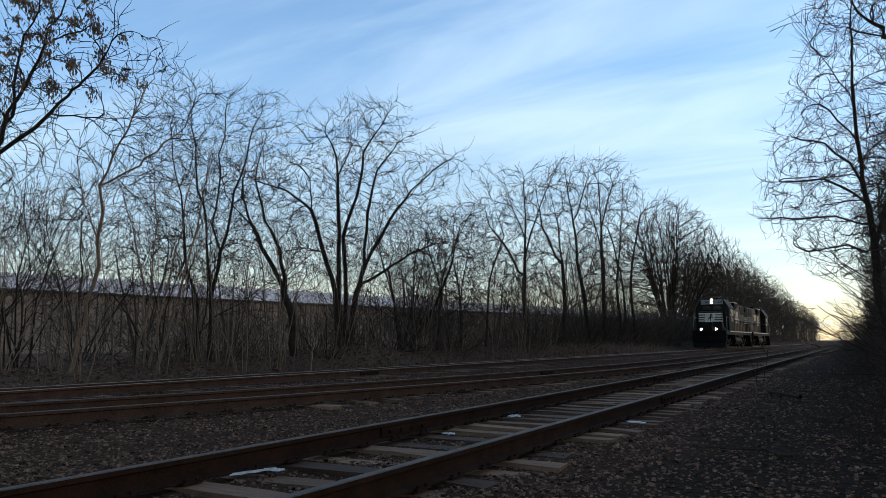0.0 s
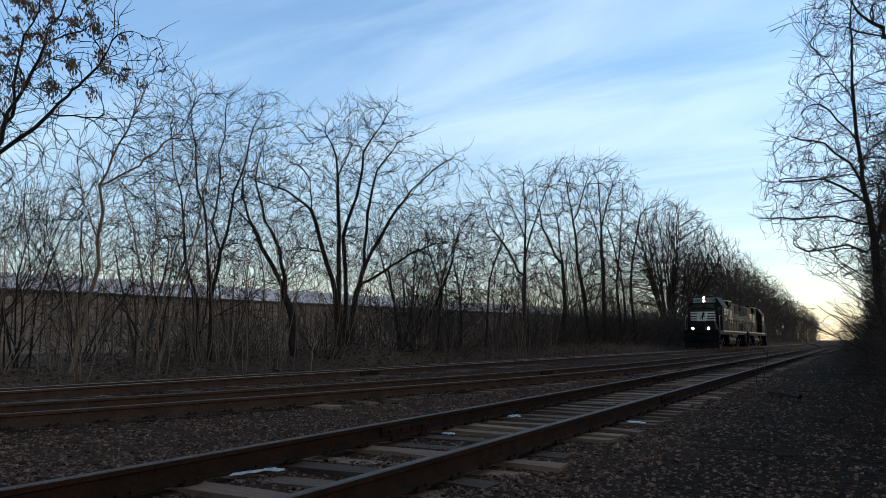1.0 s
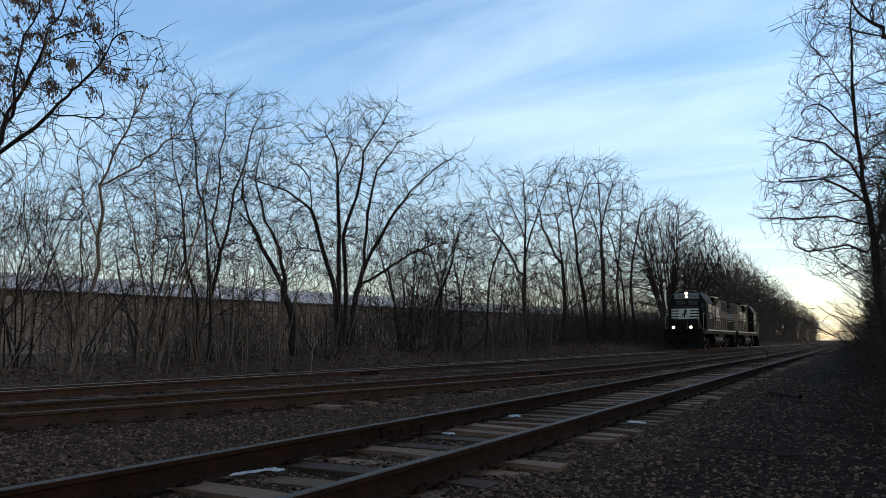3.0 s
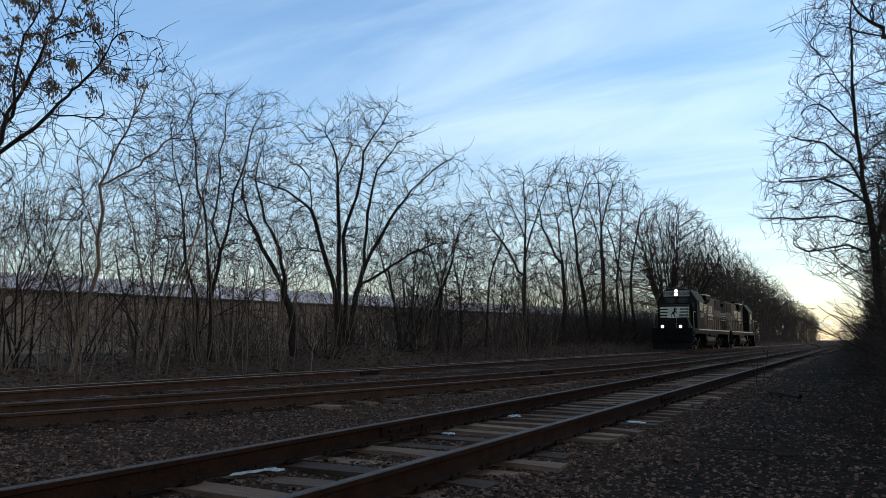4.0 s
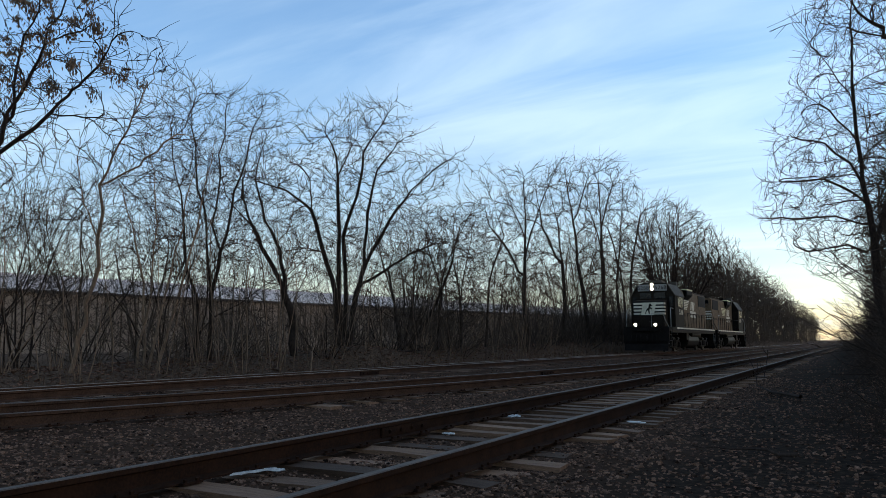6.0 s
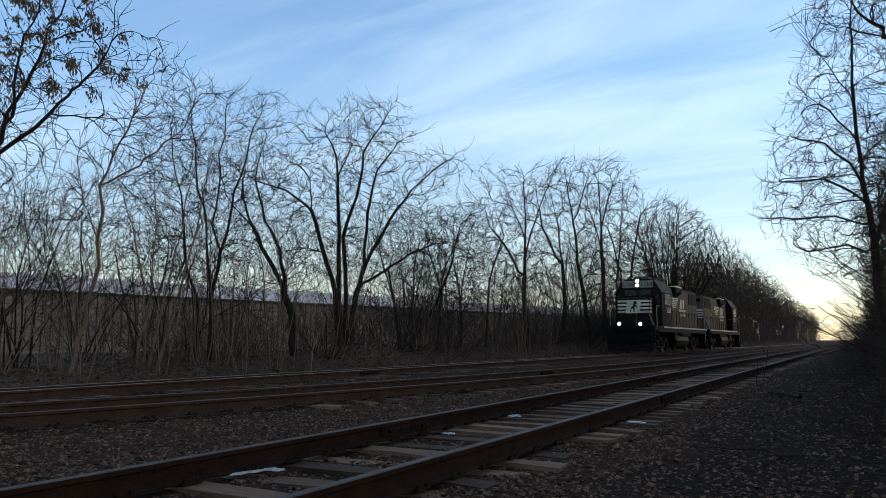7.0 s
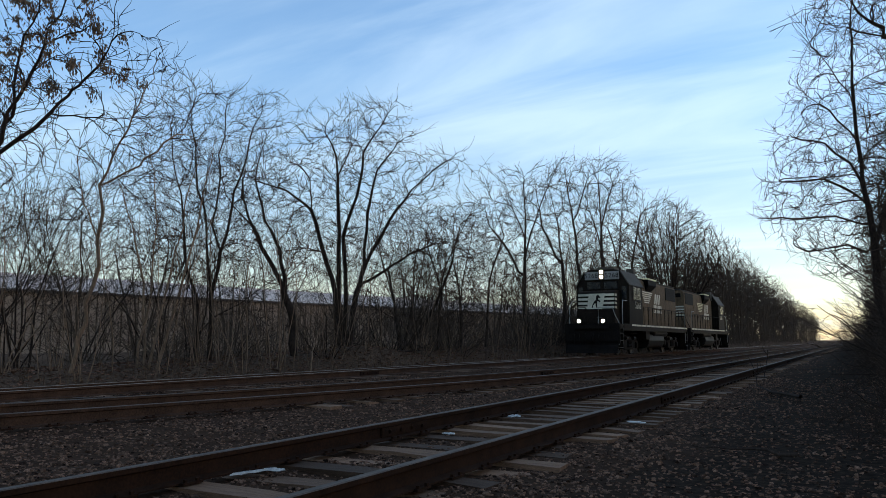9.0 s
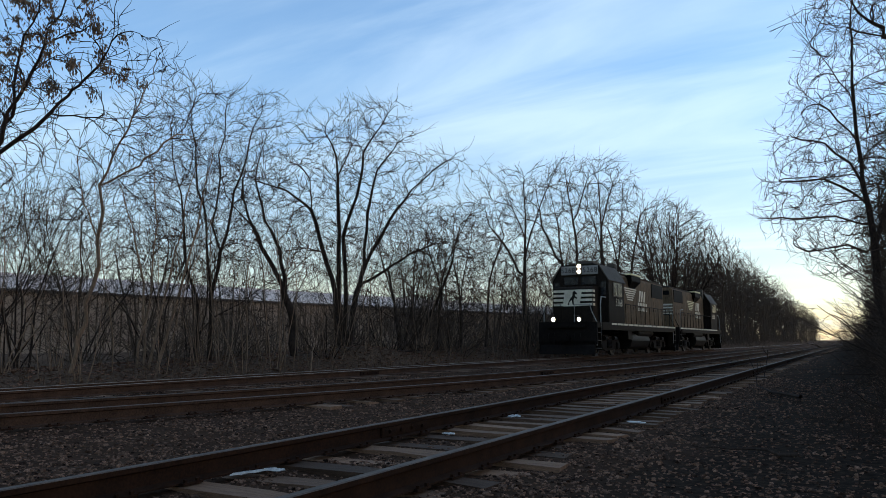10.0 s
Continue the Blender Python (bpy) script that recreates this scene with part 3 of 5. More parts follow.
stem_tree(20, -17.5, 54.06, 0.57, [[(0.2, 0.0), (-0.2, 3.2), (-0.7, 7.4), (-1.0, 9.9), (-1.5, 13.2)], [(-0.9, 8.7), (0.0, 11.6), (0.6, 13.7)], [(-1.7, 0.0), (-1.7, 4.5), (-2.1, 8.7), (-3.0, 12.4)],
          [(-1.7, 5.3), (-3.3, 8.7), (-3.7, 12.0)]], 0.17, DARK, spread=1.5, n=2880, bare=0.2, step=0.5, tip=0.0156, up=0.25)
stem_tree(21, -18, 60.28, 0.64, [[(0.0, 0.0), (-0.1, 5.8), (-0.2, 11.2), (-0.3, 14.6)], [(-0.1, 9.5), (0.8, 12.7), (1.5, 14.5)], [(-0.1, 8.1), (-1.2, 11.3), (-1.0, 14.0)]],
          0.18, "tall straight bare tree behind the far track", spread=1.3, n=1920, bare=0.25, step=0.55, tip=0.0168, up=0.25)
stem_tree(22, -18, 67.17, 0.67, [[(-0.7, 0.0), (-0.9, 5.3), (-0.4, 9.8), (-0.1, 14.0)], [(0.7, 0.1), (0.4, 5.3), (1.2, 9.8), (2.0, 13.6)], [(-0.1, 0.3), (-0.4, 6.3), (-1.4, 10.3), (-1.1, 13.0)]],
          0.16, DARK, spread=1.5, n=2560, bare=0.2, step=0.6, tip=0.0180, up=0.25)


PLACED = set()


def place(proto, m, scale):
    """Sets the first of its kind itself, then copies of it."""
    if proto.name in PLACED:
        ob = copy_thing(proto, m)
    else:
        PLACED.add(proto.name)
        ob = proto
        ob.matrix_basis = m
    ob.scale = (scale, scale, scale)
    return ob


def join_copies(name, protos, rows, material, label, category):
    """One stuff object out of many transformed copies of the first ones' meshes."""
    data = []
    for pr in protos:
        V, F, o = [], [], 0
        for ch in pr.children:
            me = ch.data
            co = np.empty(len(me.vertices) * 3)
            me.vertices.foreach_get("co", co)
            V.append(co.reshape(-1, 3))
            q = np.empty(len(me.loops), dtype=np.int64)
            me.loops.foreach_get("vertex_index", q)
            F.append(q.reshape(-1, 4) + o)
            o += len(me.vertices)
        data.append((np.concatenate(V), np.concatenate(F)))
    allv, allf, o = [], [], 0
    for k, m, s in rows:
        V, F = data[k]
        M = np.array(m)
        allv.append((V * s) @ M[:3, :3].T + M[:3, 3])
        allf.append(F + o)
        o += len(V)
    V, F = np.concatenate(allv), np.concatenate(allf)
    me = bpy.data.meshes.new(name)
    me.vertices.add(len(V))
    me.vertices.foreach_set("co", V.ravel())
    me.loops.add(F.size)
    me.loops.foreach_set("vertex_index", F.ravel())
    me.polygons.add(len(F))
    me.polygons.foreach_set("loop_start", np.arange(0, F.size, 4))
    me.update(calc_edges=True)
    me.materials.append(material)
    tagged(new(name, me), label, category, kind="stuff")


def build_woods():
    rng = random.Random(77)
    # round dense crown beside the train
    fanned = []
    for k in range(26):
        lean = 5.6 * ((k * 0.618) % 1.0) ** 0.6
        fanned.append((lean, 15.8 - 0.15 * lean ** 2 - rng.uniform(0, 1.2), 137.5 * k))
    big = crown_tree(30, fanned, [(1.5, 0, 2.6), (4.5, 0, 4.8), (8.0, 0, 6.3), (11.5, 0, 6.5), (14.0, 0, 5.4), (15.8, 0, 3.7), (17.2, 0, 1.2)], 0.15, "broad dense bare tree with a rounded fan of stems", "", n=12000, step=0.5, tip=0.025,
                     shell=0.42, up=0.4, twig=M_TWIG, bark=M_BARK, rise=0.95, sprout=0.5)
    big.matrix_basis = pose(-19.6, 93, 0.3)
    # tall trees of the wood on the far side
    tall = []
    for k in range(4):
        legs = [(rng.uniform(0.2, 0.9), 12.0, rng.uniform(0, 360))] if k % 2 == 0 else [(rng.uniform(0.8, 2.2), rng.uniform(10, 12.5), 120 * j + rng.uniform(-30, 30)) for j in range(3)]
        tall.append(crown_tree(40 + k, legs, [(2.5, 0, 1.2), (6, 0, 2.7), (9.5, 0, 3.3), (12.5, 0, 2.7), (14.3, 0, 1.7), (15.6, 0, 0.4)], 0.17, "bare winter tree in the wood along the track", "trees of the wood",
                               n=1050, step=0.65, tip=0.025, up=0.3, twigs=0.4, fine=False, twig=M_BRUSH, bark=M_BRUSH))
    spots = []
    y = 108.0
    while y < 420:
        for lane in (-17, -20.5, -24):
            spots.append((lane + rng.uniform(-1.2, 1.2), y + rng.uniform(-3, 3), rng.uniform(0.86, 1.06) * (1.0 - 0.0006 * (y - 110))))
        y *= 1.04
    for i, (x, yy, s) in enumerate(spots):
        place(tall[i % 4], pose(x, yy, 0.3, 0, 0, rng.uniform(0, 360)), s)
    # trees on the camera's side, beyond the near one
    y = 40.0
    while y < 420:
        for lane in (3.2, 7.5):
            place(tall[rng.randrange(4)], pose(lane + y * 0.004 + rng.uniform(-0.8, 0.8), y + rng.uniform(-2, 2), 0.2, 0, 0, rng.uniform(0, 360)), rng.uniform(0.7, 0.95))
        y *= 1.09
    # unseen trees beside and behind the camera, added to block sky light from the verge
    for k in range(9):
        x, yy = rng.uniform(3.5, 14), rng.uniform(-22, 14)
        place(tall[k % 4], pose(x, yy, ground_z(x, yy), 0, 0, rng.uniform(0, 360)), rng.uniform(0.7, 0.95))
    # smaller trees behind the bank, up to the warehouse
    mid = [crown_tree(50 + k, [(rng.uniform(0.5, 2.4), rng.uniform(4.0, 5.8), 360 * j / (2 + k) + rng.uniform(-40, 40)) for j in range(2 + k)], [(0.8, 0, 0.8), (2.2, 0, 1.6), (4, 0, 2.3), (5.6, 0, 1.8), (6.6, 0, 0.5)], 0.05,
                      "small bare tree in the undergrowth", "small trees of the bank", n=400, step=0.27, tip=0.007, fine=False, up=0.25, bark=M_BRUSH, twig=M_BRUSH) for k in range(3)]
    for k in range(26):
        y = 12 + 75 * rng.random() ** 0.9
        x = rng.uniform(-30, -19) if y < 40 else rng.uniform(-25, -18.5)
        place(mid[k % 3], pose(x, y, ground_z(x, y), 0, 0, rng.uniform(0, 360)), rng.uniform(0.6, 1.1) * (1 + y / 150))
    # fine-twigged young trees that veil the warehouse
    veil = [free_tree(55 + k, 6.0, 0.03, 1, "young bare tree with fine upright twigs", "young trees of the bank", stems=2 + k, fan=34, tip=0.0055, angle=(18, 50), count=(11, 7, 0, 0), levels=2,
                      wobble=0.2, lift=(0.02, 0.02, 0.02, 0.02), cap=(1.8, 0.9, 0.4, 0.3)) for k in range(3)]
    for k in range(16):
        y = 12 + (15 if k % 3 else 40) * rng.random()
        x = rng.uniform(-31, -19.5)
        place(veil[k % 3], pose(x, y, ground_z(x, y), 0, 0, rng.uniform(0, 360)), rng.uniform(0.75, 1.2) * (1 + y / 200))
    # shrubs: many thin shoots
    shrub = [free_tree(60 + k, 2.4, 0.017, 1, "leafless brown shrub of thin shoots", "shrubs along the bank", stems=5 + 2 * k, fan=48, name="shrub", category="shrub", bark=M_BRUSH if k % 2 else M_BARK, twig=M_BRUSH if k % 2 else M_TWIG,
                       tip=0.0045, angle=(18, 50), count=(6, 4, 0, 0), levels=2, seg=(0.6, 0.45, 0.35, 0.2), bare=0.15, wobble=0.26, lift=(0.03, 0.03, 0.02, 0.02)) for k in range(4)]
    for k in range(100):
        y = 9 + 72 * rng.random() ** 0.85
        x = -16.2 - 5 * rng.random() ** 1.5
        place(shrub[k % 4], pose(x, y, ground_z(x, y), 0, 0, rng.uniform(0, 360)), rng.uniform(0.5, 1.25) * (1 + y / 90))
    # undergrowth of the wood, lower the nearer the track
    rows = []
    y = 66.0
    while y < 420:
        for lane in (-15.8, -17.6, -20.5):
            rows.append((rng.randrange(4), pose(lane + rng.uniform(-0.8, 0.8), y + rng.uniform(-1, 1), 0.0, 0, 0, rng.uniform(0, 360)), rng.uniform(1.3, 2.1) * (1.45 if lane < -17 else 1)))
        y *= 1.05
    # deep brush under the wood, and in front of the warehouse
    for k in range(70):
        y = 84 * 1.0165 ** k
        rows.append((k % 2, pose(rng.choice((-15.6, -19, -23, -26)) + rng.uniform(-0.8, 0.8), y, 0.0, 0, 0, rng.uniform(0, 360)), rng.uniform(1.7, 2.7)))
    for k in range(26):
        x, y = rng.uniform(-29, -20), rng.uniform(15, 37)
        place(shrub[1 + 2 * (k % 2)], pose(x, y, ground_z(x, y), 0, 0, rng.uniform(0, 360)), rng.uniform(0.9, 1.6))
    # thicket on the camera's side
    for k in range(60):
        y = 5.5 + 60 * rng.random() ** 1.5
        x = 0.45 + 0.012 * y + 4.5 * rng.random() ** 1.4
        place(shrub[k % 4], pose(x, y, ground_z(x, y), 0, 0, rng.uniform(0, 360)), rng.uniform(0.6, 1.2) * min(1.1, 0.16 + 0.028 * y) * (1 + x * 0.15))
    for k in range(40):
        y = 8 + 90 * rng.random() ** 1.5
        x = 3.5 + 0.01 * y + 7 * rng.random()
        place(mid[k % 3], pose(x, y, ground_z(x, y), 0, 0, rng.uniform(0, 360)), rng.uniform(0.7, 1.3))
    y = 65.0
    while y < 420:
        for lane in (1.6, 4.0):
            rows.append((rng.randrange(4), pose(lane + y * 0.002 + rng.uniform(-0.5, 0.5), y + rng.uniform(-1, 1), 0.1, 0, 0, rng.uniform(0, 360)), rng.uniform(1.3, 2.2)))
        y *= 1.04
    # low thicket at the verge's edge and in front of the warehouse
    for k in range(60):
        y = 4.5 + 30 * rng.random() ** 1.4
        x = 0.5 + 0.012 * y + 3.0 * rng.random() ** 1.3
        rows.append((k % 4, pose(x, y, ground_z(x, y), 0, 0, rng.uniform(0, 360)), rng.uniform(0.6, 1.2) * min(1.0, 0.16 + 0.025 * y)))
    for k in range(55):
        y = 30 + 65 * rng.random() ** 0.9
        x = rng.uniform(-27, -18)
        rows.append((k % 4, pose(x, y, ground_z(x, y), 0, 0, rng.uniform(0, 360)), rng.uniform(0.8, 1.5) * (1 + y / 120)))
    for k in range(40):
        y = 300 + 250 * rng.random()
        rows.append((k % 4, pose(rng.uniform(-60, 60), y, 0.0, 0, 0, rng.uniform(0, 360)), rng.uniform(2.5, 4.0)))
    far = []
    behind = []
    for k in range(34):
        behind.append((k % 3, pose(rng.uniform(-128, -92) + k * 0.5, 25 + 4.9 * k + rng.uniform(-3, 3), -0.6, 0, 0, rng.uniform(0, 360)), rng.uniform(1.7, 2.4)))
    join_copies("far_treeline", veil, behind, M_BRUSH, "far leafless treeline behind the warehouse", "woods")
    for k in range(22):
        far.append((k % 4, pose(rng.uniform(-75, 45), rng.uniform(560, 660), 0, 0, 0, rng.uniform(0, 360)), rng.uniform(0.8, 1.05)))
    join_copies("distant_woods", tall, far, M_BRUSH, "distant line of leafless trees beyond the warehouse and the line", "woods")
    bramble = []
    for k in range(110):
        y = 7 + 48 * rng.random() ** 1.1
        x = 0.25 + 0.008 * y + 3.2 * rng.random() ** 1.5
        bramble.append((k % 4, pose(x, y, ground_z(x, y), 0, 0, rng.uniform(0, 360)), rng.uniform(0.6, 1.2) * min(0.9, 0.14 + 0.022 * y)))
    for k in range(46):
        y = 13 + 30 * rng.random()
        x = 1.5 + 0.01 * y + 3.0 * rng.random()
        bramble.append((k % 4, pose(x, y, ground_z(x, y), 0, 0, rng.uniform(0, 360)), rng.uniform(0.9, 1.6)))
    for k in range(45):
        y = 6 + 26 * rng.random()
        x = -0.7 + 0.02 * y + 2.2 * rng.random()
        bramble.append((k % 4, pose(x, y, ground_z(x, y), 0, 0, rng.uniform(0, 360)), rng.uniform(0.12, 0.3) * (0.6 + 0.03 * y)))
    for k in range(30):
        y = 22 + 40 * rng.random()
        x = 2.4 + 0.01 * y + 3.0 * rng.random()
        bramble.append((k % 4, pose(x, y, ground_z(x, y), 0, 0, rng.uniform(0, 360)), rng.uniform(1.3, 2.1)))
    join_copies("bramble_thicket", shrub, bramble, M_BARK, "low dark tangle of leafless brambles along the verge", "brambles")
    join_copies("undergrowth", shrub, rows, M_BRUSH, "dense leafless brown undergrowth along both edges of the line", "undergrowth")
    # pale saplings at the front of the bank
    pale = [free_tree(80 + k, 4.6, 0.02, 1, "thin pale leafless sapling on the bank", "pale saplings", stems=1 + k, fan=14, name="sapling", category="sapling", bark=M_BARK_PALE, twig=M_BRUSH, tip=0.004,
                      angle=(15, 40), count=(6, 3, 2, 0), levels=2, bare=0.35, wobble=0.09) for k in range(4)]
    for k in range(64):
        y = 7.5 + 40 * rng.random() ** 1.3
        x = -15.3 - 3.2 * rng.random()
        place(pale[k % 4], pose(x, y, ground_z(x, y), rng.uniform(-8, 8), rng.uniform(-9, 9), rng.uniform(0, 360)), rng.uniform(0.45, 1.15))
    return mid


build_woods()
stem_tree(25, 0.95, 30.0, 0.0, [[(0.0, 0.0), (-0.2, 1.63), (-0.29, 3.28), (-0.47, 5.53), (-0.66, 7.73), (-0.7, 9.46), (-0.68, 10.94), (-0.54, 12.57), (-0.3, 14.07)], [(-0.36, 4.2), (0.8, 7.0), (1.6, 10.5), (1.8, 12.6)],
          [(-0.33, 3.7), (-1.2, 4.1), (-2.3, 3.9), (-3.0, 3.8)], [(-0.4, 4.7), (-1.6, 5.1), (-3.0, 5.0), (-4.3, 5.0)], [(-0.5, 5.7), (-1.9, 6.4), (-3.2, 6.3), (-4.2, 6.3)], [(-0.6, 6.6), (-1.8, 7.7), (-3.0, 7.9), (-3.9, 8.1)],
          [(-0.66, 7.7), (-1.6, 8.9), (-2.6, 9.6), (-3.0, 10.0)], [(-0.7, 9.0), (-1.4, 10.5), (-2.2, 11.6), (-2.6, 12.2)]],
          0.16, "large bare tree with wide drooping branches over the verge", n=5625, step=0.24, tip=0.0086, up=0.02, shell=0.45,
          crown=[(2.9, -0.3, 2.0), (4.2, -0.4, 2.6), (5.15, -0.5, 3.7), (6.9, -0.5, 3.3), (8.8, -0.6, 2.6), (10.0, -0.6, 2.1), (12.8, -0.5, 1.6), (14.6, -0.4, 0.5)])
stem_tree(26, 2.6, 16.0, 0.4, [[(0.0, 0.0), (-0.3, 2.0), (-0.7, 4.2), (-0.9, 6.0), (-1.0, 8.5)], [(-0.7, 4.2), (-1.44, 5.29), (-2.13, 5.75), (-2.8, 5.91), (-3.29, 5.96), (-3.57, 6.33)], [(-2.13, 5.75), (-2.49, 6.07), (-2.86, 6.44), (-2.9, 7.1)],
          [(-0.8, 5.0), (-1.5, 6.6), (-2.0, 8.0)]], 0.11, "bare tree with long thin branches on the verge", spread=0.55, n=450, bare=0.5, step=0.2, tip=0.007)
for k, (tx, ty, tr) in enumerate(((3.4, 36.0, 0.16), (3.1, 44.0, 0.15), (2.9, 25.0, 0.12))):
    stem_tree(27 + k, tx, ty, 0.2, [[(0.0, 0.0), (-0.2, 3.0), (-0.3, 6.0), (-0.2, 9.0), (0.0, 11.5)], [(-0.2, 2.6), (-1.1, 4.6), (-1.6, 6.8)], [(-0.25, 3.6), (0.9, 6.0), (1.5, 8.5)]],
              tr, "slender bare tree in the thicket along the verge", spread=1.2, n=1200, bare=0.13, step=0.3, tip=0.008, up=0.05)


# ---- litter, stones and small things ----
def gauge_clear(x, y):
    """Distance to the nearest rail line."""
    best = 9.0
    for c in (-3.442, middle_x(y), train_x(y)):
        for s in (-0.753, 0.753):
            best = min(best, abs(x - c - s))
    return best


def scatter_stones():
    rng = np.random.default_rng(3)
    n = 76000
    r = np.where(rng.random(n) < 0.8, 2.6 + 20 * rng.random(n) ** 1.7, 18 + 30 * rng.random(n))
    r = np.where(rng.random(n) < 0.06, 0.5 + 3 * rng.random(n), r)
    a = np.radians(np.where(r < 5, -60 + rng.random(n) * 150, -3 + rng.random(n) * 66))
    x, y = -r * np.sin(a), r * np.cos(a)
    keep = (x > -14.6) & (x < 1.2)
    x, y = x[keep], y[keep]
    base = np.array([(1, 0, 0), (-0.5, 0.87, 0), (-0.5, -0.87, 0), (0.45, 0.5, 0.75), (-0.6, 0.1, 0.7), (0.3, -0.6, 0.65)])
    tri = [(3, 4, 5), (0, 1, 3), (1, 4, 3), (1, 2, 4), (2, 5, 4), (2, 0, 5), (0, 3, 5)]
    V, F = [], []
    for px, py in zip(x.tolist(), y.tolist()):
        if gauge_clear(px, py) < 0.09 or (px > -1.6 and random.random() < 0.55):
            continue
        d = math.hypot(px, py)
        s = random.uniform(0.009, 0.021) * (1 + 0.03 * d) * (1.7 if random.random() < 0.06 else 1)
        c, sn = math.cos(px * 91), math.sin(px * 91)
        k = len(V)
        z = ground_z(px, py) - 0.2 * s
        st = random.uniform(0.6, 1.2)
        for (bx, by, bz) in base:
            jx, jy = bx * random.uniform(0.7, 1.3), by * random.uniform(0.7, 1.3) * st
            V.append((px + s * (jx * c - jy * sn), py + s * (jx * sn + jy * c), z + s * bz * random.uniform(0.6, 1.2)))
        F += [(k + a_, k + b_, k + c_) for a_, b_, c_ in tri]
    tagged(mesh_ob("ballast_stones", V, F, M_STONE), "loose dark grey ballast stones around the tracks", "gravel", kind="stuff")


def scatter_leaves():
    rng = random.Random(8)
    V, F = [], []

    def leaf(x, y, z, s):
        a, tilt = rng.uniform(0, 6.28), rng.uniform(-0.5, 0.5)
        c, sn = math.cos(a), math.sin(a)
        k = len(V)
        for (u, v, w) in ((-1, 0, 0), (-0.2, 0.5, 0.18), (1, 0.05, 0.1), (-0.1, -0.5, 0.2)):
            V.append((x + s * (u * c - v * sn), y + s * (u * sn + v * c), z + s * (w + u * tilt * 0.4) + 0.006))
        F.append((k, k + 1, k + 2))
        F.append((k, k + 2, k + 3))
    for _ in range(11000):
        d = 1.0 + 18 * rng.random() ** 1.1
        a = radians((-50 + 130 * rng.random()) if d < 3.5 else (-2 + 64 * rng.random()))
        x, y = -d * math.sin(a), d * math.cos(a)
        g = gauge_clear(x, y)
        patch = noise.noise((x * 0.9, y * 0.9, 9))
        if g < 0.08 or (patch < 0.05 and g > 0.35) or x < -13.6:
            continue
        leaf(x, y, ground_z(x, y) + 0.008, rng.uniform(0.009, 0.025))
    for _ in range(16000):
        y = 4 + 50 * rng.random() ** 1.5
        x = -13.4 - 7 * rng.random() ** 1.2
        leaf(x, y, ground_z(x, y) + 0.01, rng.uniform(0.03, 0.075) * (1 + y / 60))
    for _ in range(7000):
        y = -3 + 24 * rng.random()
        x = -2.0 + 4.4 * rng.random()
        leaf(x, y, ground_z(x, y) + 0.01, rng.uniform(0.008, 0.021))
    tagged(mesh_ob("fallen_leaves", V, F, M_LEAF), "dry brown fallen leaves over the ballast and bank", "leaves", kind="stuff")


def scatter_weeds():
    """Dead stalks and grass on the bank and along the verge."""
    rng = random.Random(21)
    V, F = [], []
    spots = [(-14.6 - 5.5 * rng.random() ** 1.4, 6 + 60 * rng.random() ** 1.2, 0.55) for _ in range(2200)]
    spots += [(0.1 + 0.012 * k % 1 + 2.6 * rng.random(), 3.2 + 24 * rng.random() ** 1.4, 0.6) for k in range(1600)]
    for x, y, f in spots:
        z = ground_z(x, y) - 0.02
        h = rng.uniform(0.15, 0.75) * f * (1 + y / 60)
        if rng.random() < 0.08:
            h *= 2.2
        w = rng.uniform(0.004, 0.008) * (1 + y / 40)
        a = rng.uniform(0, 6.28)
        lx, ly = rng.gauss(0, 0.3) * h, rng.gauss(0, 0.3) * h
        k = len(V)
        for t in (0.0, 0.55, 1.0):
            ww = w * (1 - 0.85 * t)
            cx, cy, cz = x + lx * t * t, y + ly * t * t, z + h * t * (1 - 0.15 * t)
            for q in range(3):
                b = a + 2.094 * q
                V.append((cx + ww * math.cos(b), cy + ww * math.sin(b), cz))
        for r in (0, 3):
            for q in range(3):
                F.append((k + r + q, k + r + (q + 1) % 3, k + r + 3 + (q + 1) % 3, k + r + 3 + q))
    tagged(mesh_ob("dead_weeds", V, F, M_WEED), "dead straw-coloured weed stalks along the bank", "weeds", kind="stuff")


M_WEED = mat("dead_weed_stalk", (0.0510, 0.0297, 0.0179), (0.1445, 0.0858, 0.0504), 6, 0.9, 0, 0, 40, "island", spread=0.45, gloss=0.2)
scatter_stones()
scatter_leaves()
scatter_weeds()


def add_plates(track, centre, y0, y1, step):
    """Tie plates with spike heads, and bolted joint bars."""
    rng = random.Random(4)
    bm = bmesh.new()
    box(-0.1, 0.1, -0.09, 0.09, -0.176, -0.158, 0.0, bm)
    for sx, sy in ((-0.085, -0.05), (0.085, 0.05), (-0.085, 0.06), (0.085, -0.06)):
        box(sx - 0.011, sx + 0.011, sy - 0.011, sy + 0.011, -0.16, -0.138, 0.0, bm)
    me = bpy.data.meshes.new("tie_plate")
    bm.to_mesh(me)
    bm.free()
    me.materials.append(M_RUST)
    for tie in [o for o in track.children if o.name.startswith("tie")]:
        y = tie.matrix_basis.translation.y
        if y0 < y < y1:
            for s in (-0.753, 0.753):
                ob = new("tie_plate", me)
                ob.parent = track
                ob.matrix_basis = pose(centre(y) + s, y, 0.0)


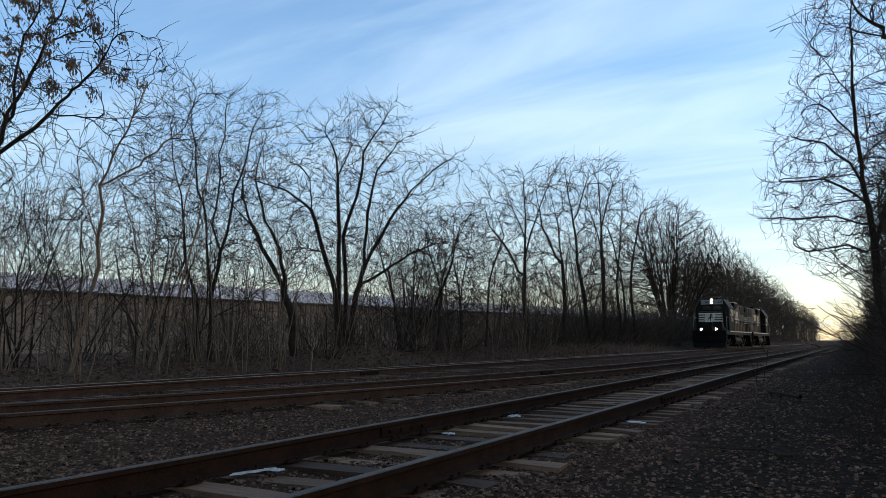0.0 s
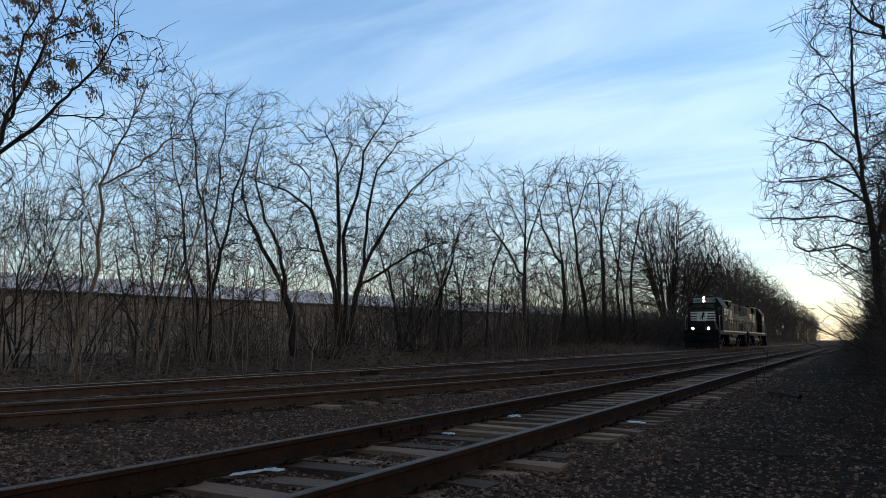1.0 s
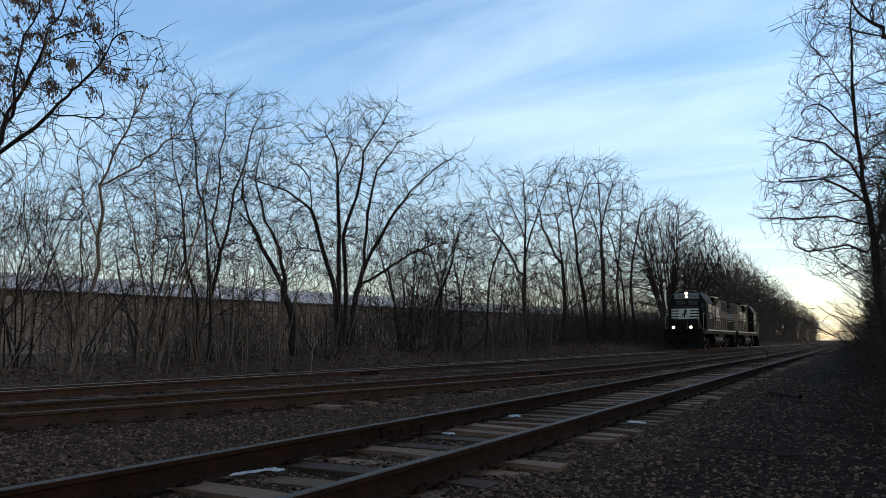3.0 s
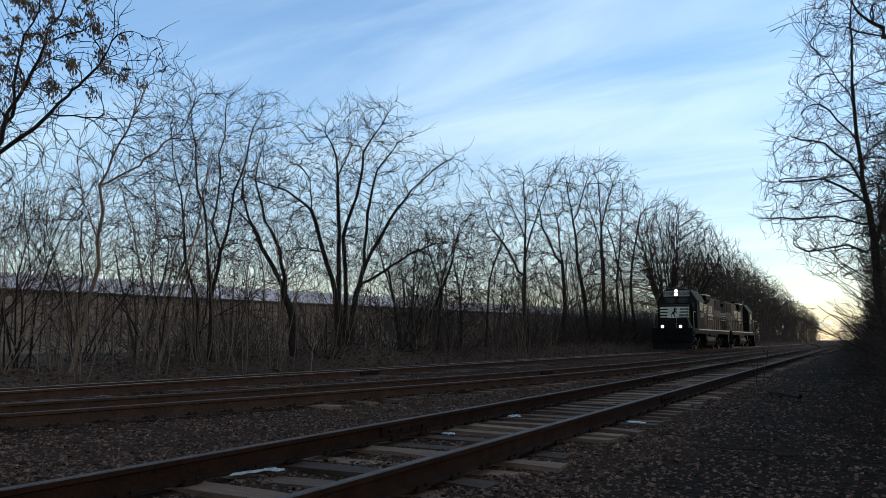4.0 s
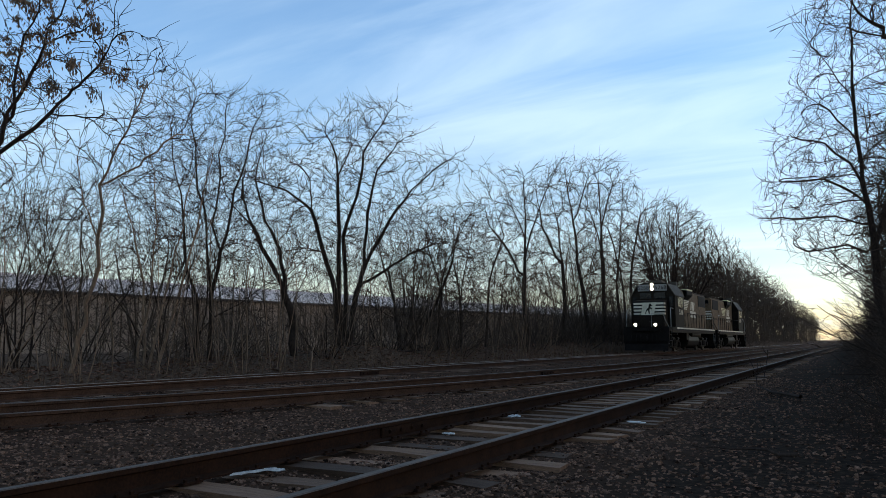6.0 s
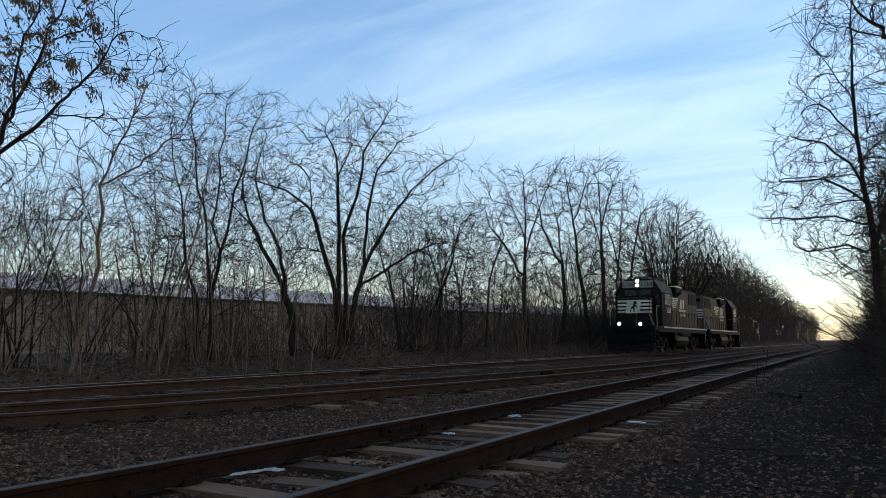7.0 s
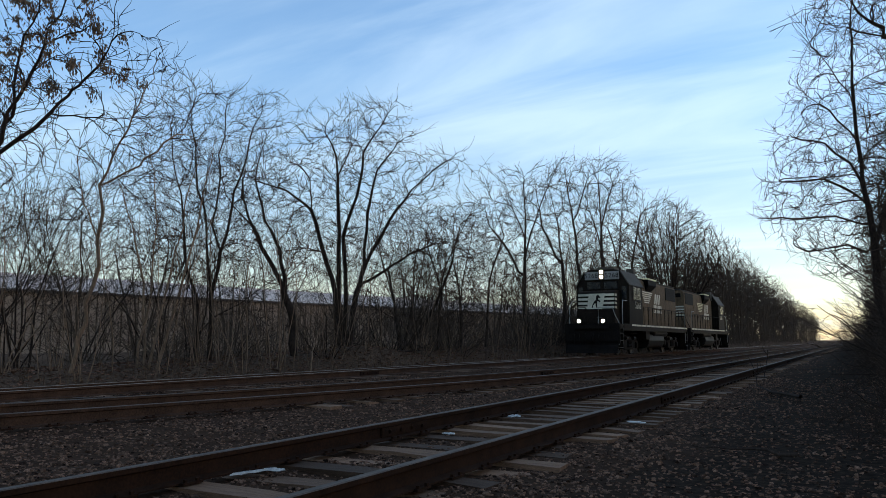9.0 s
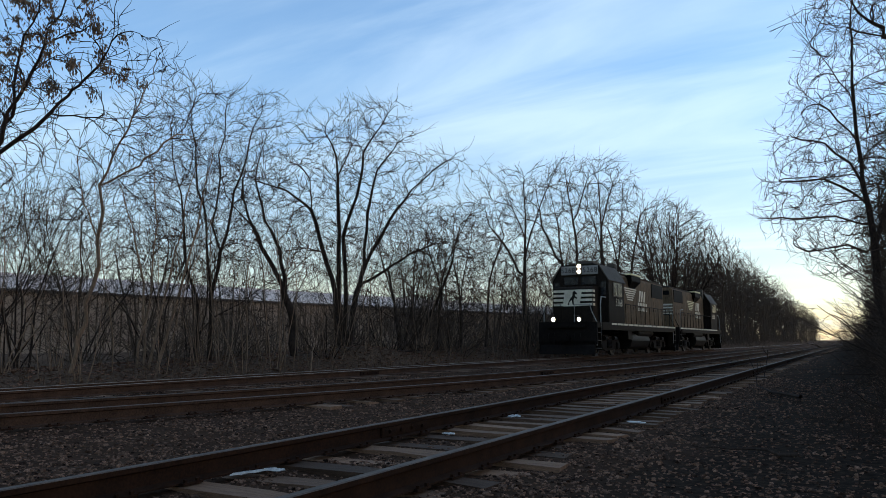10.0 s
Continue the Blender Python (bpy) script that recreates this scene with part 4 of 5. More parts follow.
def add_joint(track, x, y):
    bm = bmesh.new()
    for s in (-1, 1):
        box(min(s * 0.012, s * 0.034), max(s * 0.012, s * 0.034), -0.46, 0.46, -0.142, -0.046, 0.006, bm)
        for k in range(4):
            box(min(s * 0.034, s * 0.06), max(s * 0.034, s * 0.06), -0.345 + 0.21 * k, -0.305 + 0.21 * k, -0.112, -0.072, 0.008, bm)
    me = bpy.data.meshes.new("joint_bar")
    bm.to_mesh(me)
    bm.free()
    me.materials.append(M_RUST)
    ob = new("joint_bar", me)
    ob.parent = track
    ob.matrix_basis = pose(x, y, 0)
    tagged(ob, "bolted rusty rail joint bar")


add_plates(near_track, lambda y: -3.442, 2.5, 24, 0.52)
add_plates(middle_track, middle_x, 4, 24, 0.55)
for y in (5.2, 16.6, 28.5):
    add_joint(near_track, -4.195, y + 1.6)
    add_joint(near_track, -2.689, y + 7.0)
add_joint(far_track, train_x(17.5) + 0.753, 17.5)
add_joint(middle_track, middle_x(20) - 0.753, 20)


def ice_patch(seed, x, y, z, lx, ly, turn):
    """A thin jagged sheet, a few millimetres thick."""
    rng = random.Random(seed)
    n = 18
    ring = []
    for k in range(n):
        a = 6.2832 * k / n
        q = rng.uniform(0.25, 1.25)
        ring.append((lx * q * math.cos(a), ly * q * math.sin(a)))
    V = [(u, v, 0.0) for u, v in ring] + [(u * 0.93, v * 0.93, 0.012) for u, v in ring] + [(0, 0, 0.014)]
    F = [(k, (k + 1) % n, n + (k + 1) % n, n + k) for k in range(n)] + [(n + k, n + (k + 1) % n, 2 * n) for k in range(n)]
    ob = mesh_ob("ice_patch", V, F, M_ICE)
    ob.matrix_basis = pose(x, y, z, 0, 0, turn)
    tagged(ob, "small thin patch of pale ice beside the rail", "ice patch", "patches of ice")


ICE = ((1, -4.06, 4.38, -0.172, 0.17, 0.035, 75), (2, -3.98, 4.55, -0.17, 0.085, 0.05, 20), (3, -4.0, 9.25, -0.17, 0.08, 0.2, 20), (4, -2.40, 9.2, -0.168, 0.12, 0.08, 10),
       (5, -3.85, 7.15, -0.17, 0.07, 0.05, 0))
for q in ICE:
    ice_patch(*q)


def pole_of(name, label, category, pts, r, material, seed=1, twigs=0):
    """A bent dead stem through points, thinning to its end, with a few side twigs."""
    g = Growth(seed)
    P = [Vector(p) for p in pts]
    fine = []
    for i in range(len(P) - 1):
        for k in range(3):
            fine.append(P[i].lerp(P[i + 1], k / 3) + Vector((g.rng.gauss(0, 0.012), g.rng.gauss(0, 0.012), g.rng.gauss(0, 0.008))))
    fine.append(P[-1])
    rad = [r * (1 - 0.75 * i / (len(fine) - 1)) for i in range(len(fine))]
    o = fine[0].copy()
    g.lines.append(([p - o for p in fine], rad, 0))
    if twigs:
        g.side(g.lines[0][0], rad, (P[-1] - P[0]).length, 0, dict(SPEC, count=(twigs, 2, 0, 0), levels=2, bare=0.3, ref=(3, 1, 1, 1), cap=(0.9, 0.4, 0.3, 0.2)))
    finish_tree(g, pose(*o), name, label, category, material, material)


SAPLING = [(1.1, 22.0, -0.15), (0.52, 22.6, 0.47), (-0.24, 23.3, 1.2), (-0.98, 24.0, 1.8)]
BENT = [(0.9, 22.6, -0.1), (0.3, 23.2, 0.7), (-0.35, 23.7, 1.4), (-0.64, 23.8, 1.54), (-0.82, 23.8, 1.40), (-0.92, 23.8, 1.1), (-0.95, 23.8, 0.66)]
pole_of("leaning_sapling", "thin dead sapling leaning across towards the track", "dead tree", SAPLING, 0.035, M_BARK, 2, 1)
pole_of("bent_sapling", "thin bent sapling arching to the ground by the track", "dead tree", BENT, 0.024, M_BARK, 3, 0)
pole_of("fallen_branch", "fallen dead branch lying on the ballast", "branch", [(-0.9, 14.0, -0.12), (-1.5, 15.6, -0.15), (-2.0, 17.8, -0.16)], 0.035, M_BARK, 4, 2)
pole_of("fallen_branch", "fallen dead branch lying on the ballast", "branch", [(-0.5, 7.3, -0.17), (-0.95, 7.6, -0.18), (-1.35, 7.5, -0.18)], 0.022, M_BARK, 5, 1)
pole_of("fallen_branch", "dead branch lying in the verge", "branch", [(0.6, 9.6, 0.1), (0.1, 9.9, 0.06), (-0.3, 10.3, -0.16)], 0.016, M_BARK, 6, 2)
pole_of("fallen_log", "fallen dead log on the leafy bank", "log", [(-15.6, 23.0, 0.1), (-16.3, 26.2, 0.35), (-16.9, 29.5, 0.4)], 0.08, M_BARK, 7, 2)
pole_of("broken_stem", "broken pale stem standing in the leaves", "dead tree", [(-14.9, 18.6, -0.2), (-14.95, 18.8, 0.5), (-14.8, 18.95, 1.2)], 0.03, M_BARK_PALE, 8, 0)


def seed_clusters(count):
    """Hanging bunches of dry winged seeds on the near tree."""
    rng = random.Random(31)
    tips = [q for q in TIPS[NEAR_TREE.name] if q.z > 5.7 + 0.25 * max(0.0, q.dot(ACROSS) - 1.6) and q.dot(ACROSS) < 2.9]
    for spot in rng.sample(tips, min(count, len(tips))):
        V, F = [], []
        for j in range(5):
            b0 = len(V)
            V += [(-0.006, 0, 0.1), (0.006, 0, 0.1), (rng.gauss(0, 0.09), rng.gauss(0, 0.09), -0.2)]
            F.append((b0, b0 + 1, b0 + 2))
        for _ in range(46):
            cx, cy = rng.gauss(0, 0.06), rng.gauss(0, 0.06)
            cz = -abs(rng.gauss(0, 0.1))
            a, s = rng.uniform(0, 6.28), rng.uniform(0.026, 0.046)
            b = rng.uniform(-0.8, 0.8)
            k = len(V)
            for (p, q) in ((0, 0.2), (-0.5, -0.6), (0, -1.8), (0.5, -0.6)):
                V.append((cx + s * p * math.cos(a), cy + s * p * math.sin(a) + s * q * b * 0.5, cz + s * q))
            F.append((k, k + 1, k + 2))
            F.append((k, k + 2, k + 3))
        ob = mesh_ob("seed_tassel", V, F, M_SEED, NEAR_TREE)
        ob.matrix_basis = pose(spot.x, spot.y, spot.z - 0.02)
        tagged(ob, "hanging bunch of dry brown seeds", kind="stuff")


M_SEED = mat("dry_seed_wings", (0.07, 0.04, 0.022), (0.2, 0.12, 0.065), 10, 0.85, 0, 0, 50, "island", spread=0.4)
seed_clusters(95)


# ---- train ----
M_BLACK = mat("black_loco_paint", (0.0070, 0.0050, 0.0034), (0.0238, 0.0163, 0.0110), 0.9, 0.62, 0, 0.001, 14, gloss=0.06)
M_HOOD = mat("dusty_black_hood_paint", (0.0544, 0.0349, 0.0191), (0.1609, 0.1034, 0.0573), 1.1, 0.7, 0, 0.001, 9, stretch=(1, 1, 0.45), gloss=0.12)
M_GOLD = mat("faded_gold_paint", (0.42, 0.36, 0.18), (0.62, 0.54, 0.28), 2.0, 0.5, 0, 0, 25)
M_UNDER = mat("grimy_running_gear", (0.0047, 0.0037, 0.0032), (0.0171, 0.0127, 0.0104), 3, 0.75, 0.2, 0.003, 30, gloss=0.08)
M_DUSTY = mat("dusty_grey_roof_paint", (0.0418, 0.0350, 0.0279), (0.1045, 0.0875, 0.0684), 1.5, 0.8, 0, 0, 20, gloss=0.12)
M_WHITE = mat("white_loco_paint", (0.4004, 0.3483, 0.2574), (0.7066, 0.6180, 0.4653), 2.0, 0.5, 0, 0, 25)
M_GRILLE = mat("dark_grille_mesh", (0.0028, 0.0026, 0.0024), (0.0084, 0.0078, 0.0072), 20, 0.7, 0.2, 0.01, 160, gloss=0.08)
M_GLASS = mat("dark_cab_glass", (0.01, 0.011, 0.012), (0.018, 0.02, 0.022), 2, 0.08, 0, 0, 10)
M_STEEL = mat("worn_wheel_steel", (0.0100, 0.0090, 0.0080), (0.0300, 0.0265, 0.0230), 6, 0.55, 0.3, 0, 40)
M_TANK = mat("grey_tank_paint", (0.0070, 0.0059, 0.0049), (0.0175, 0.0148, 0.0123), 1.2, 0.5, 0, 0.002, 18, gloss=0.1)
M_BOARD = mat("grubby_number_board", (0.16, 0.15, 0.13), (0.27, 0.25, 0.22), 3, 0.5, 0, 0, 25)
M_LAMP = glow("lit_headlamp", (1.0, 0.84, 0.6), 22)


def prism(profile, y0, y1, bevel=0.0):
    """A closed (x, z) outline extruded along y."""
    bm = bmesh.new()
    a = [bm.verts.new((x, y0, z)) for x, z in profile]
    b = [bm.verts.new((x, y1, z)) for x, z in profile]
    n = len(a)
    bm.faces.new(a)
    bm.faces.new(b[::-1])
    for i in range(n):
        bm.faces.new((a[i], b[i], b[(i + 1) % n], a[(i + 1) % n]))
    bmesh.ops.recalc_face_normals(bm, faces=bm.faces[:])
    if bevel:
        bmesh.ops.bevel(bm, geom=bm.edges[:], offset=bevel, segments=2, affect="EDGES")
    return bm


def prism_x(profile, x0, x1, bevel=0.0):
    """A closed (y, z) outline extruded along x."""
    bm = prism(profile, x0, x1, bevel)
    for v in bm.verts:
        v.co = Vector((v.co.y, v.co.x, v.co.z))
    bmesh.ops.recalc_face_normals(bm, faces=bm.faces[:])
    return bm


def rod(points, r, sides=6):
    """A round bar through points."""
    bm = bmesh.new()
    rings = []
    for i, p in enumerate(points):
        p = Vector(p)
        d = (Vector(points[min(i + 1, len(points) - 1)]) - Vector(points[max(i - 1, 0)])).normalized()
        u = d.orthogonal().normalized() if abs(d.z) > 0.9 else d.cross(Vector((0, 0, 1))).normalized()
        w = d.cross(u)
        rings.append([bm.verts.new(p + (u * math.cos(k * 6.2832 / sides) + w * math.sin(k * 6.2832 / sides)) * r) for k in range(sides)])
    for a, b in zip(rings, rings[1:]):
        for k in range(sides):
            bm.faces.new((a[k], a[(k + 1) % sides], b[(k + 1) % sides], b[k]))
    bm.faces.new(rings[0][::-1])
    bm.faces.new(rings[-1])
    bmesh.ops.recalc_face_normals(bm, faces=bm.faces[:])
    return bm


def lathe(profile, axis, sides=20):
    """(distance along the axis, radius) pairs turned round 'x' or 'y' or 'z'."""
    bm = bmesh.new()
    rings = []
    for d, r in profile:
        ring = []
        for k in range(sides):
            a = 6.28318 * k / sides
            c, s = r * math.cos(a), r * math.sin(a)
            ring.append(bm.verts.new({"x": (d, c, s), "y": (c, d, s), "z": (c, s, d)}[axis]))
        rings.append(ring)
    for a, b in zip(rings, rings[1:]):
        for k in range(sides):
            bm.faces.new((a[k], a[(k + 1) % sides], b[(k + 1) % sides], b[k]))
    bm.faces.new(rings[0][::-1])
    bm.faces.new(rings[-1])
    bmesh.ops.recalc_face_normals(bm, faces=bm.faces[:])
    return bm


def shifted(bm, x=0.0, y=0.0, z=0.0):
    for v in bm.verts:
        v.co += Vector((x, y, z))
    return bm


def lettering(text, size, m, material, parent, name="number"):
    """Raised characters as a mesh; m places the text's plane."""
    cu = bpy.data.curves.new("text", "FONT")
    cu.body, cu.size, cu.extrude, cu.align_x, cu.align_y = text, size, 0.004, "CENTER", "CENTER"
    cu.space_character = 1.1
    tmp = bpy.data.objects.new("text", cu)
    me = bpy.data.meshes.new_from_object(tmp)
    bpy.data.objects.remove(tmp)
    bpy.data.curves.remove(cu)
    me.materials.clear()
    me.materials.append(material)
    me.transform(m)
    ob = new(name, me)
    ob.parent = parent
    return ob


def wheelset(parent, y):
    """Two wheels on an axle; turns about its own centre."""
    ws = part("wheelset", lathe([(-0.95, 0.08), (0.95, 0.08)], "x", 10), M_UNDER, parent)
    ws.matrix_basis = pose(0, y, 0.508)
    for s in (-1, 1):
        prof = [(s * 0.68, 0.3), (s * 0.685, 0.535), (s * 0.715, 0.53), (s * 0.72, 0.508), (s * 0.81, 0.505), (s * 0.815, 0.44), (s * 0.78, 0.4), (s * 0.78, 0.2), (s * 0.82, 0.12)]
        bm = lathe(prof, "x", 28)
        # dark bolts on the face let the turning be seen
        for k in range(4):
            a = 1.5708 * k
            box(s * 0.775 - 0.02, s * 0.775 + 0.02, 0.29 * math.cos(a) - 0.05, 0.29 * math.cos(a) + 0.05, 0.29 * math.sin(a) - 0.05, 0.29 * math.sin(a) + 0.05, 0.0, bm)
        part("wheel", bm, M_STEEL, ws)
    return ws


def truck(loco, yc):
    tr = new("truck")
    tr.parent = loco
    tr.matrix_basis = pose(0, yc, 0)
    for s in (-1, 1):
        prof = [(-2.0, 0.62), (-1.85, 0.35), (-0.95, 0.35), (-0.6, 0.28), (0.6, 0.28), (0.95, 0.35), (1.85, 0.35), (2.0, 0.62), (1.7, 0.86), (0.9, 0.8), (0.5, 0.98), (-0.5, 0.98), (-0.9, 0.8), (-1.7, 0.86)]
        part("side_frame", prism_x(prof, min(s * 0.92, s * 1.06), max(s * 0.92, s * 1.06), 0.02), M_UNDER, tr)
        for y in (-1.37, 1.37):
            part("axle_box", box(min(s * 1.02, s * 1.18), max(s * 1.02, s * 1.18), y - 0.17, y + 0.17, 0.36, 0.7, 0.04), M_UNDER, tr)
            part("brake_cylinder", rod([(s * 1.12, y * 0.55 - 0.2, 0.92), (s * 1.12, y * 0.55 + 0.25, 0.92)], 0.1, 10), M_TANK, tr)
        for k in range(3):
            part("spring", lathe([(0.42, 0.09), (0.5, 0.12), (0.6, 0.09), (0.7, 0.12), (0.8, 0.09)], "z", 10), M_UNDER, tr).matrix_basis = pose(s * 1.05, (k - 1) * 0.24, 0)
        part("sand_hose", rod([(s * 1.2, -1.95, 0.95), (s * 1.22, -2.1, 0.6), (s * 1.05, -2.02, 0.2)], 0.025), M_UNDER, tr)
    part("bolster", box(-0.9, 0.9, -0.5, 0.5, 0.5, 1.1, 0.04), M_UNDER, tr)
    return [wheelset(tr, -1.37), wheelset(tr, 1.37)]


def locomotive(label, lights):
    loco = new("locomotive")
    tagged(loco, label, "locomotive", "coupled locomotives")
    L = 16.9
    # underframe and ends
    part("frame", box(-1.50, 1.50, 0.15, L - 0.15, 1.42, 1.68, 0.02), M_BLACK, loco)
    for s in (-1, 1):
        part("sill", box(min(s * 1.5, s * 1.53), max(s * 1.5, s * 1.53), 0.75, L - 0.75, 1.32, 1.70, 0.008), M_BLACK, loco)
        y = 2.3
        while y < L - 1.0:
            part("sill_stripe", box(min(s * 1.53, s * 1.537), max(s * 1.53, s * 1.537), y, y + 0.92, 1.585, 1.68), M_WHITE, loco, "worn white edge stripe")
            y += 1.03
    for end in (0, 1):
        def Y(a, b):
            return (a, b) if end == 0 else (L - b, L - a)
        part("end_plate", box(-1.5, 1.5, *Y(0.0, 0.15), 0.62, 1.70, 0.02), M_UNDER, loco)
        sgn = -1 if end == 0 else 1
        base = 0.0 if end == 0 else L
        plow = [(base, 0.13), (base + sgn * 0.42, 0.13), (base + sgn * 0.30, 0.45), (base + sgn * 0.12, 0.72), (base, 0.78)]
        bm = prism_x(plow, -1.42, 1.42, 0.015)
        for v in bm.verts:
            v.co.y -= sgn * 0.22 * (abs(v.co.x) / 1.42) * (1 if abs(v.co.y - base) > 0.05 else 0)
        part("snow_plough", bm, M_UNDER, loco)
        cp = part("coupler", box(-0.13, 0.13, *sorted((base, base + sgn * 0.42)), 0.78, 1.02, 0.03), M_UNDER, loco)
        part("knuckle", box(-0.22, 0.2, *sorted((base + sgn * 0.38, base + sgn * 0.62)), 0.74, 1.06, 0.06), M_UNDER, cp)
        part("anticlimber", box(-1.0, 1.0, *sorted((base, base + sgn * 0.16)), 1.40, 1.60, 0.03), M_UNDER, loco)
        for k in range(6):
            x = -0.95 + 0.3 * k + (0.15 if k > 2 else 0)
            part("air_hose", rod([(x, base + sgn * 0.03, 1.15), (x + 0.02, base + sgn * 0.2, 0.95), (x + 0.05, base + sgn * 0.22, 0.62)], 0.024), M_UNDER, loco)
        for s in (-1, 1):
            for z in (0.42, 0.80, 1.18):
                part("step", box(min(s * 1.12, s * 1.52), max(s * 1.12, s * 1.52), *Y(0.12, 0.62), z - 0.02, z + 0.02), M_DUSTY, loco, "worn metal step tread")
            part("step_side", box(min(s * 1.1, s * 1.5), max(s * 1.1, s * 1.5), *Y(0.64, 0.68), 0.35, 1.42, 0.0), M_BLACK, loco)
            yy = base - sgn * 0.08
            part("end_handrail", rod([(s * 1.45, yy, 0.55), (s * 1.47, yy, 1.7), (s * 1.25, yy, 2.15), (s * 1.12, yy, 2.55), (s * 0.35, yy, 2.55), (s * 0.35, yy, 1.7)], 0.026), M_BOARD if end == 0 and s > 0 else M_BLACK, loco)
            part("corner_handrail", rod([(s * 1.48, base - sgn * 0.68, 0.6), (s * 1.48, base - sgn * 0.68, 2.55), (s * 1.42, base - sgn * 1.0, 2.95), (s * 1.42, base - sgn * 1.75, 2.95)], 0.026), M_BOARD, loco)
    # running gear
    sets = truck(loco, 3.27) + truck(loco, 13.63)
    tank = [(-1.25, 0.45), (-1.0, 0.32), (1.0, 0.32), (1.25, 0.45), (1.36, 0.8), (1.3, 1.1), (1.1, 1.2), (-1.1, 1.2), (-1.3, 1.1), (-1.36, 0.8)]
    part("fuel_tank", prism(tank, 6.6, 10.5, 0.03), M_TANK, loco, "grey rounded fuel tank")
    for s in (-1, 1):
        part("air_reservoir", lathe([(7.9, 0.1), (7.95, 0.17), (8.1, 0.2), (11.2, 0.2), (11.35, 0.17), (11.4, 0.1)], "y", 14), M_TANK, loco).matrix_basis = pose(s * 1.2, 0, 1.22)
        part("battery_box", box(min(s * 0.9, s * 1.45), max(s * 0.9, s * 1.45), 5.55, 6.4, 0.85, 1.4, 0.02), M_BLACK, loco)
        part("pipe", rod([(s * 1.3, 5.4, 1.28), (s * 1.3, 7.8, 1.28)], 0.03), M_UNDER, loco)
    # nose
    nose = part("nose", prism_x([(0.85, 1.7), (0.85, 3.36), (0.98, 3.48), (2.0, 3.56), (2.0, 1.7)], -1.02, 1.02, 0.035), M_BLACK, loco)
    for k in range(4):
        z = 2.52 + 0.225 * k
        for s in (-1, 1):
            x0, x1 = (s * (0.36 + 0.035 * k), s * 1.0) if s > 0 else (s * 1.0, s * (0.52 - 0.035 * k))
            part("nose_stripe", box(x0, x1, 0.838, 0.848, z, z + 0.125), M_WHITE, nose, "white painted stripe")
            part("nose_stripe", box(min(s * 1.021, s * 1.03), max(s * 1.021, s * 1.03), 0.88, 1.25, z, z + 0.125), M_WHITE, nose, "white painted stripe")
    part("emblem_panel", prism([(-0.52, 2.5), (0.34, 2.5), (0.50, 3.33), (-0.40, 3.33)], 0.836, 0.846), M_WHITE, nose, "white slanted emblem panel")
    emb = prism([(-0.26, 2.57), (-0.18, 2.57), (-0.17, 2.70), (-0.05, 2.82), (0.0, 2.57), (0.07, 2.57), (0.05, 2.80), (0.08, 2.93), (0.22, 2.86), (0.25, 2.92), (0.12, 3.02), (0.13, 3.10),
                 (0.24, 3.08), (0.25, 3.14), (0.10, 3.28), (0.01, 3.20), (-0.01, 3.0), (-0.13, 2.88), (-0.2, 2.74)], 0.828, 0.835)
    part("emblem", emb, M_BLACK, nose, "plain dark angular emblem shape")
    part("nose_door", box(-0.95, -0.55, 0.84, 0.85, 1.75, 2.45, 0.0), M_BLACK, nose)
    part("nose_light", box(0.02, 0.3, 0.80, 0.85, 2.02, 2.06, 0.0), M_DUSTY, nose)
    # ditch lights on the front deck
    for s in (-1, 1):
        lamp = part("ditch_light", lathe([(0.0, 0.1), (-0.1, 0.14), (-0.16, 0.145)], "y", 16), M_BLACK, loco)
        lamp.matrix_basis = pose(s * 0.66, 0.0, 1.82)
        part("lens", lathe([(-0.165, 0.095), (-0.175, 0.08)], "y", 16), M_LAMP if lights else M_GLASS, lamp, "glowing lamp lens" if lights else "")
    # cab
    roof = [(-1.5, 1.7), (1.5, 1.7), (1.5, 3.86), (1.02, 4.62), (0.7, 4.74), (-0.7, 4.74), (-1.02, 4.62), (-1.5, 3.86)]
    cab = part("cab", prism(roof, 2.0, 4.8, 0.03), M_BLACK, loco)
    for s in (-1, 1):
        sl = [(s * 1.53, 3.80), (s * 1.56, 3.84), (s * 1.05, 4.665), (s * 1.02, 4.63)]
        part("roof_panel", prism(sl, 1.93, 4.95), M_DUSTY, cab, "dusty grey sloping cab roof edge")
        for j, (y0, y1) in enumerate(((2.75, 3.35), (3.45, 4.25))):
            fr = box(min(s * 1.5, s * 1.535), max(s * 1.5, s * 1.535), y0 - 0.05, y1 + 0.05, 3.02, 3.82, 0.01)
            w = part("side_window", fr, M_DUSTY, cab)
            part("pane", box(min(s * 1.536, s * 1.54), max(s * 1.536, s * 1.54), y0, y1, 3.07, 3.77), M_GLASS, w)
        part("armrest", box(min(s * 1.5, s * 1.6), max(s * 1.5, s * 1.6), 3.4, 4.3, 2.94, 3.0, 0.01), M_DUSTY, cab)
        fw = part("front_window", box(min(s * 1.08, s * 1.4), max(s * 1.08, s * 1.4), 1.975, 2.0, 3.05, 3.8, 0.01), M_UNDER, cab)
        part("pane", box(min(s * 1.11, s * 1.37), max(s * 1.11, s * 1.37), 1.968, 1.974, 3.08, 3.77), M_GLASS, fw)
        fw = part("front_window", box(min(s * 0.06, s * 0.9), max(s * 0.06, s * 0.9), 1.975, 2.0, 3.62, 4.08, 0.01), M_UNDER, cab)
        part("pane", box(min(s * 0.1, s * 0.86), max(s * 0.1, s * 0.86), 1.968, 1.974, 3.66, 4.05), M_GLASS, fw)
        lettering("5268", 0.56, Matrix.Translation((s * 1.515, 3.75, 2.75)) @ Euler((radians(90), 0, radians(90 * s))).to_matrix().to_4x4(), M_WHITE, cab)
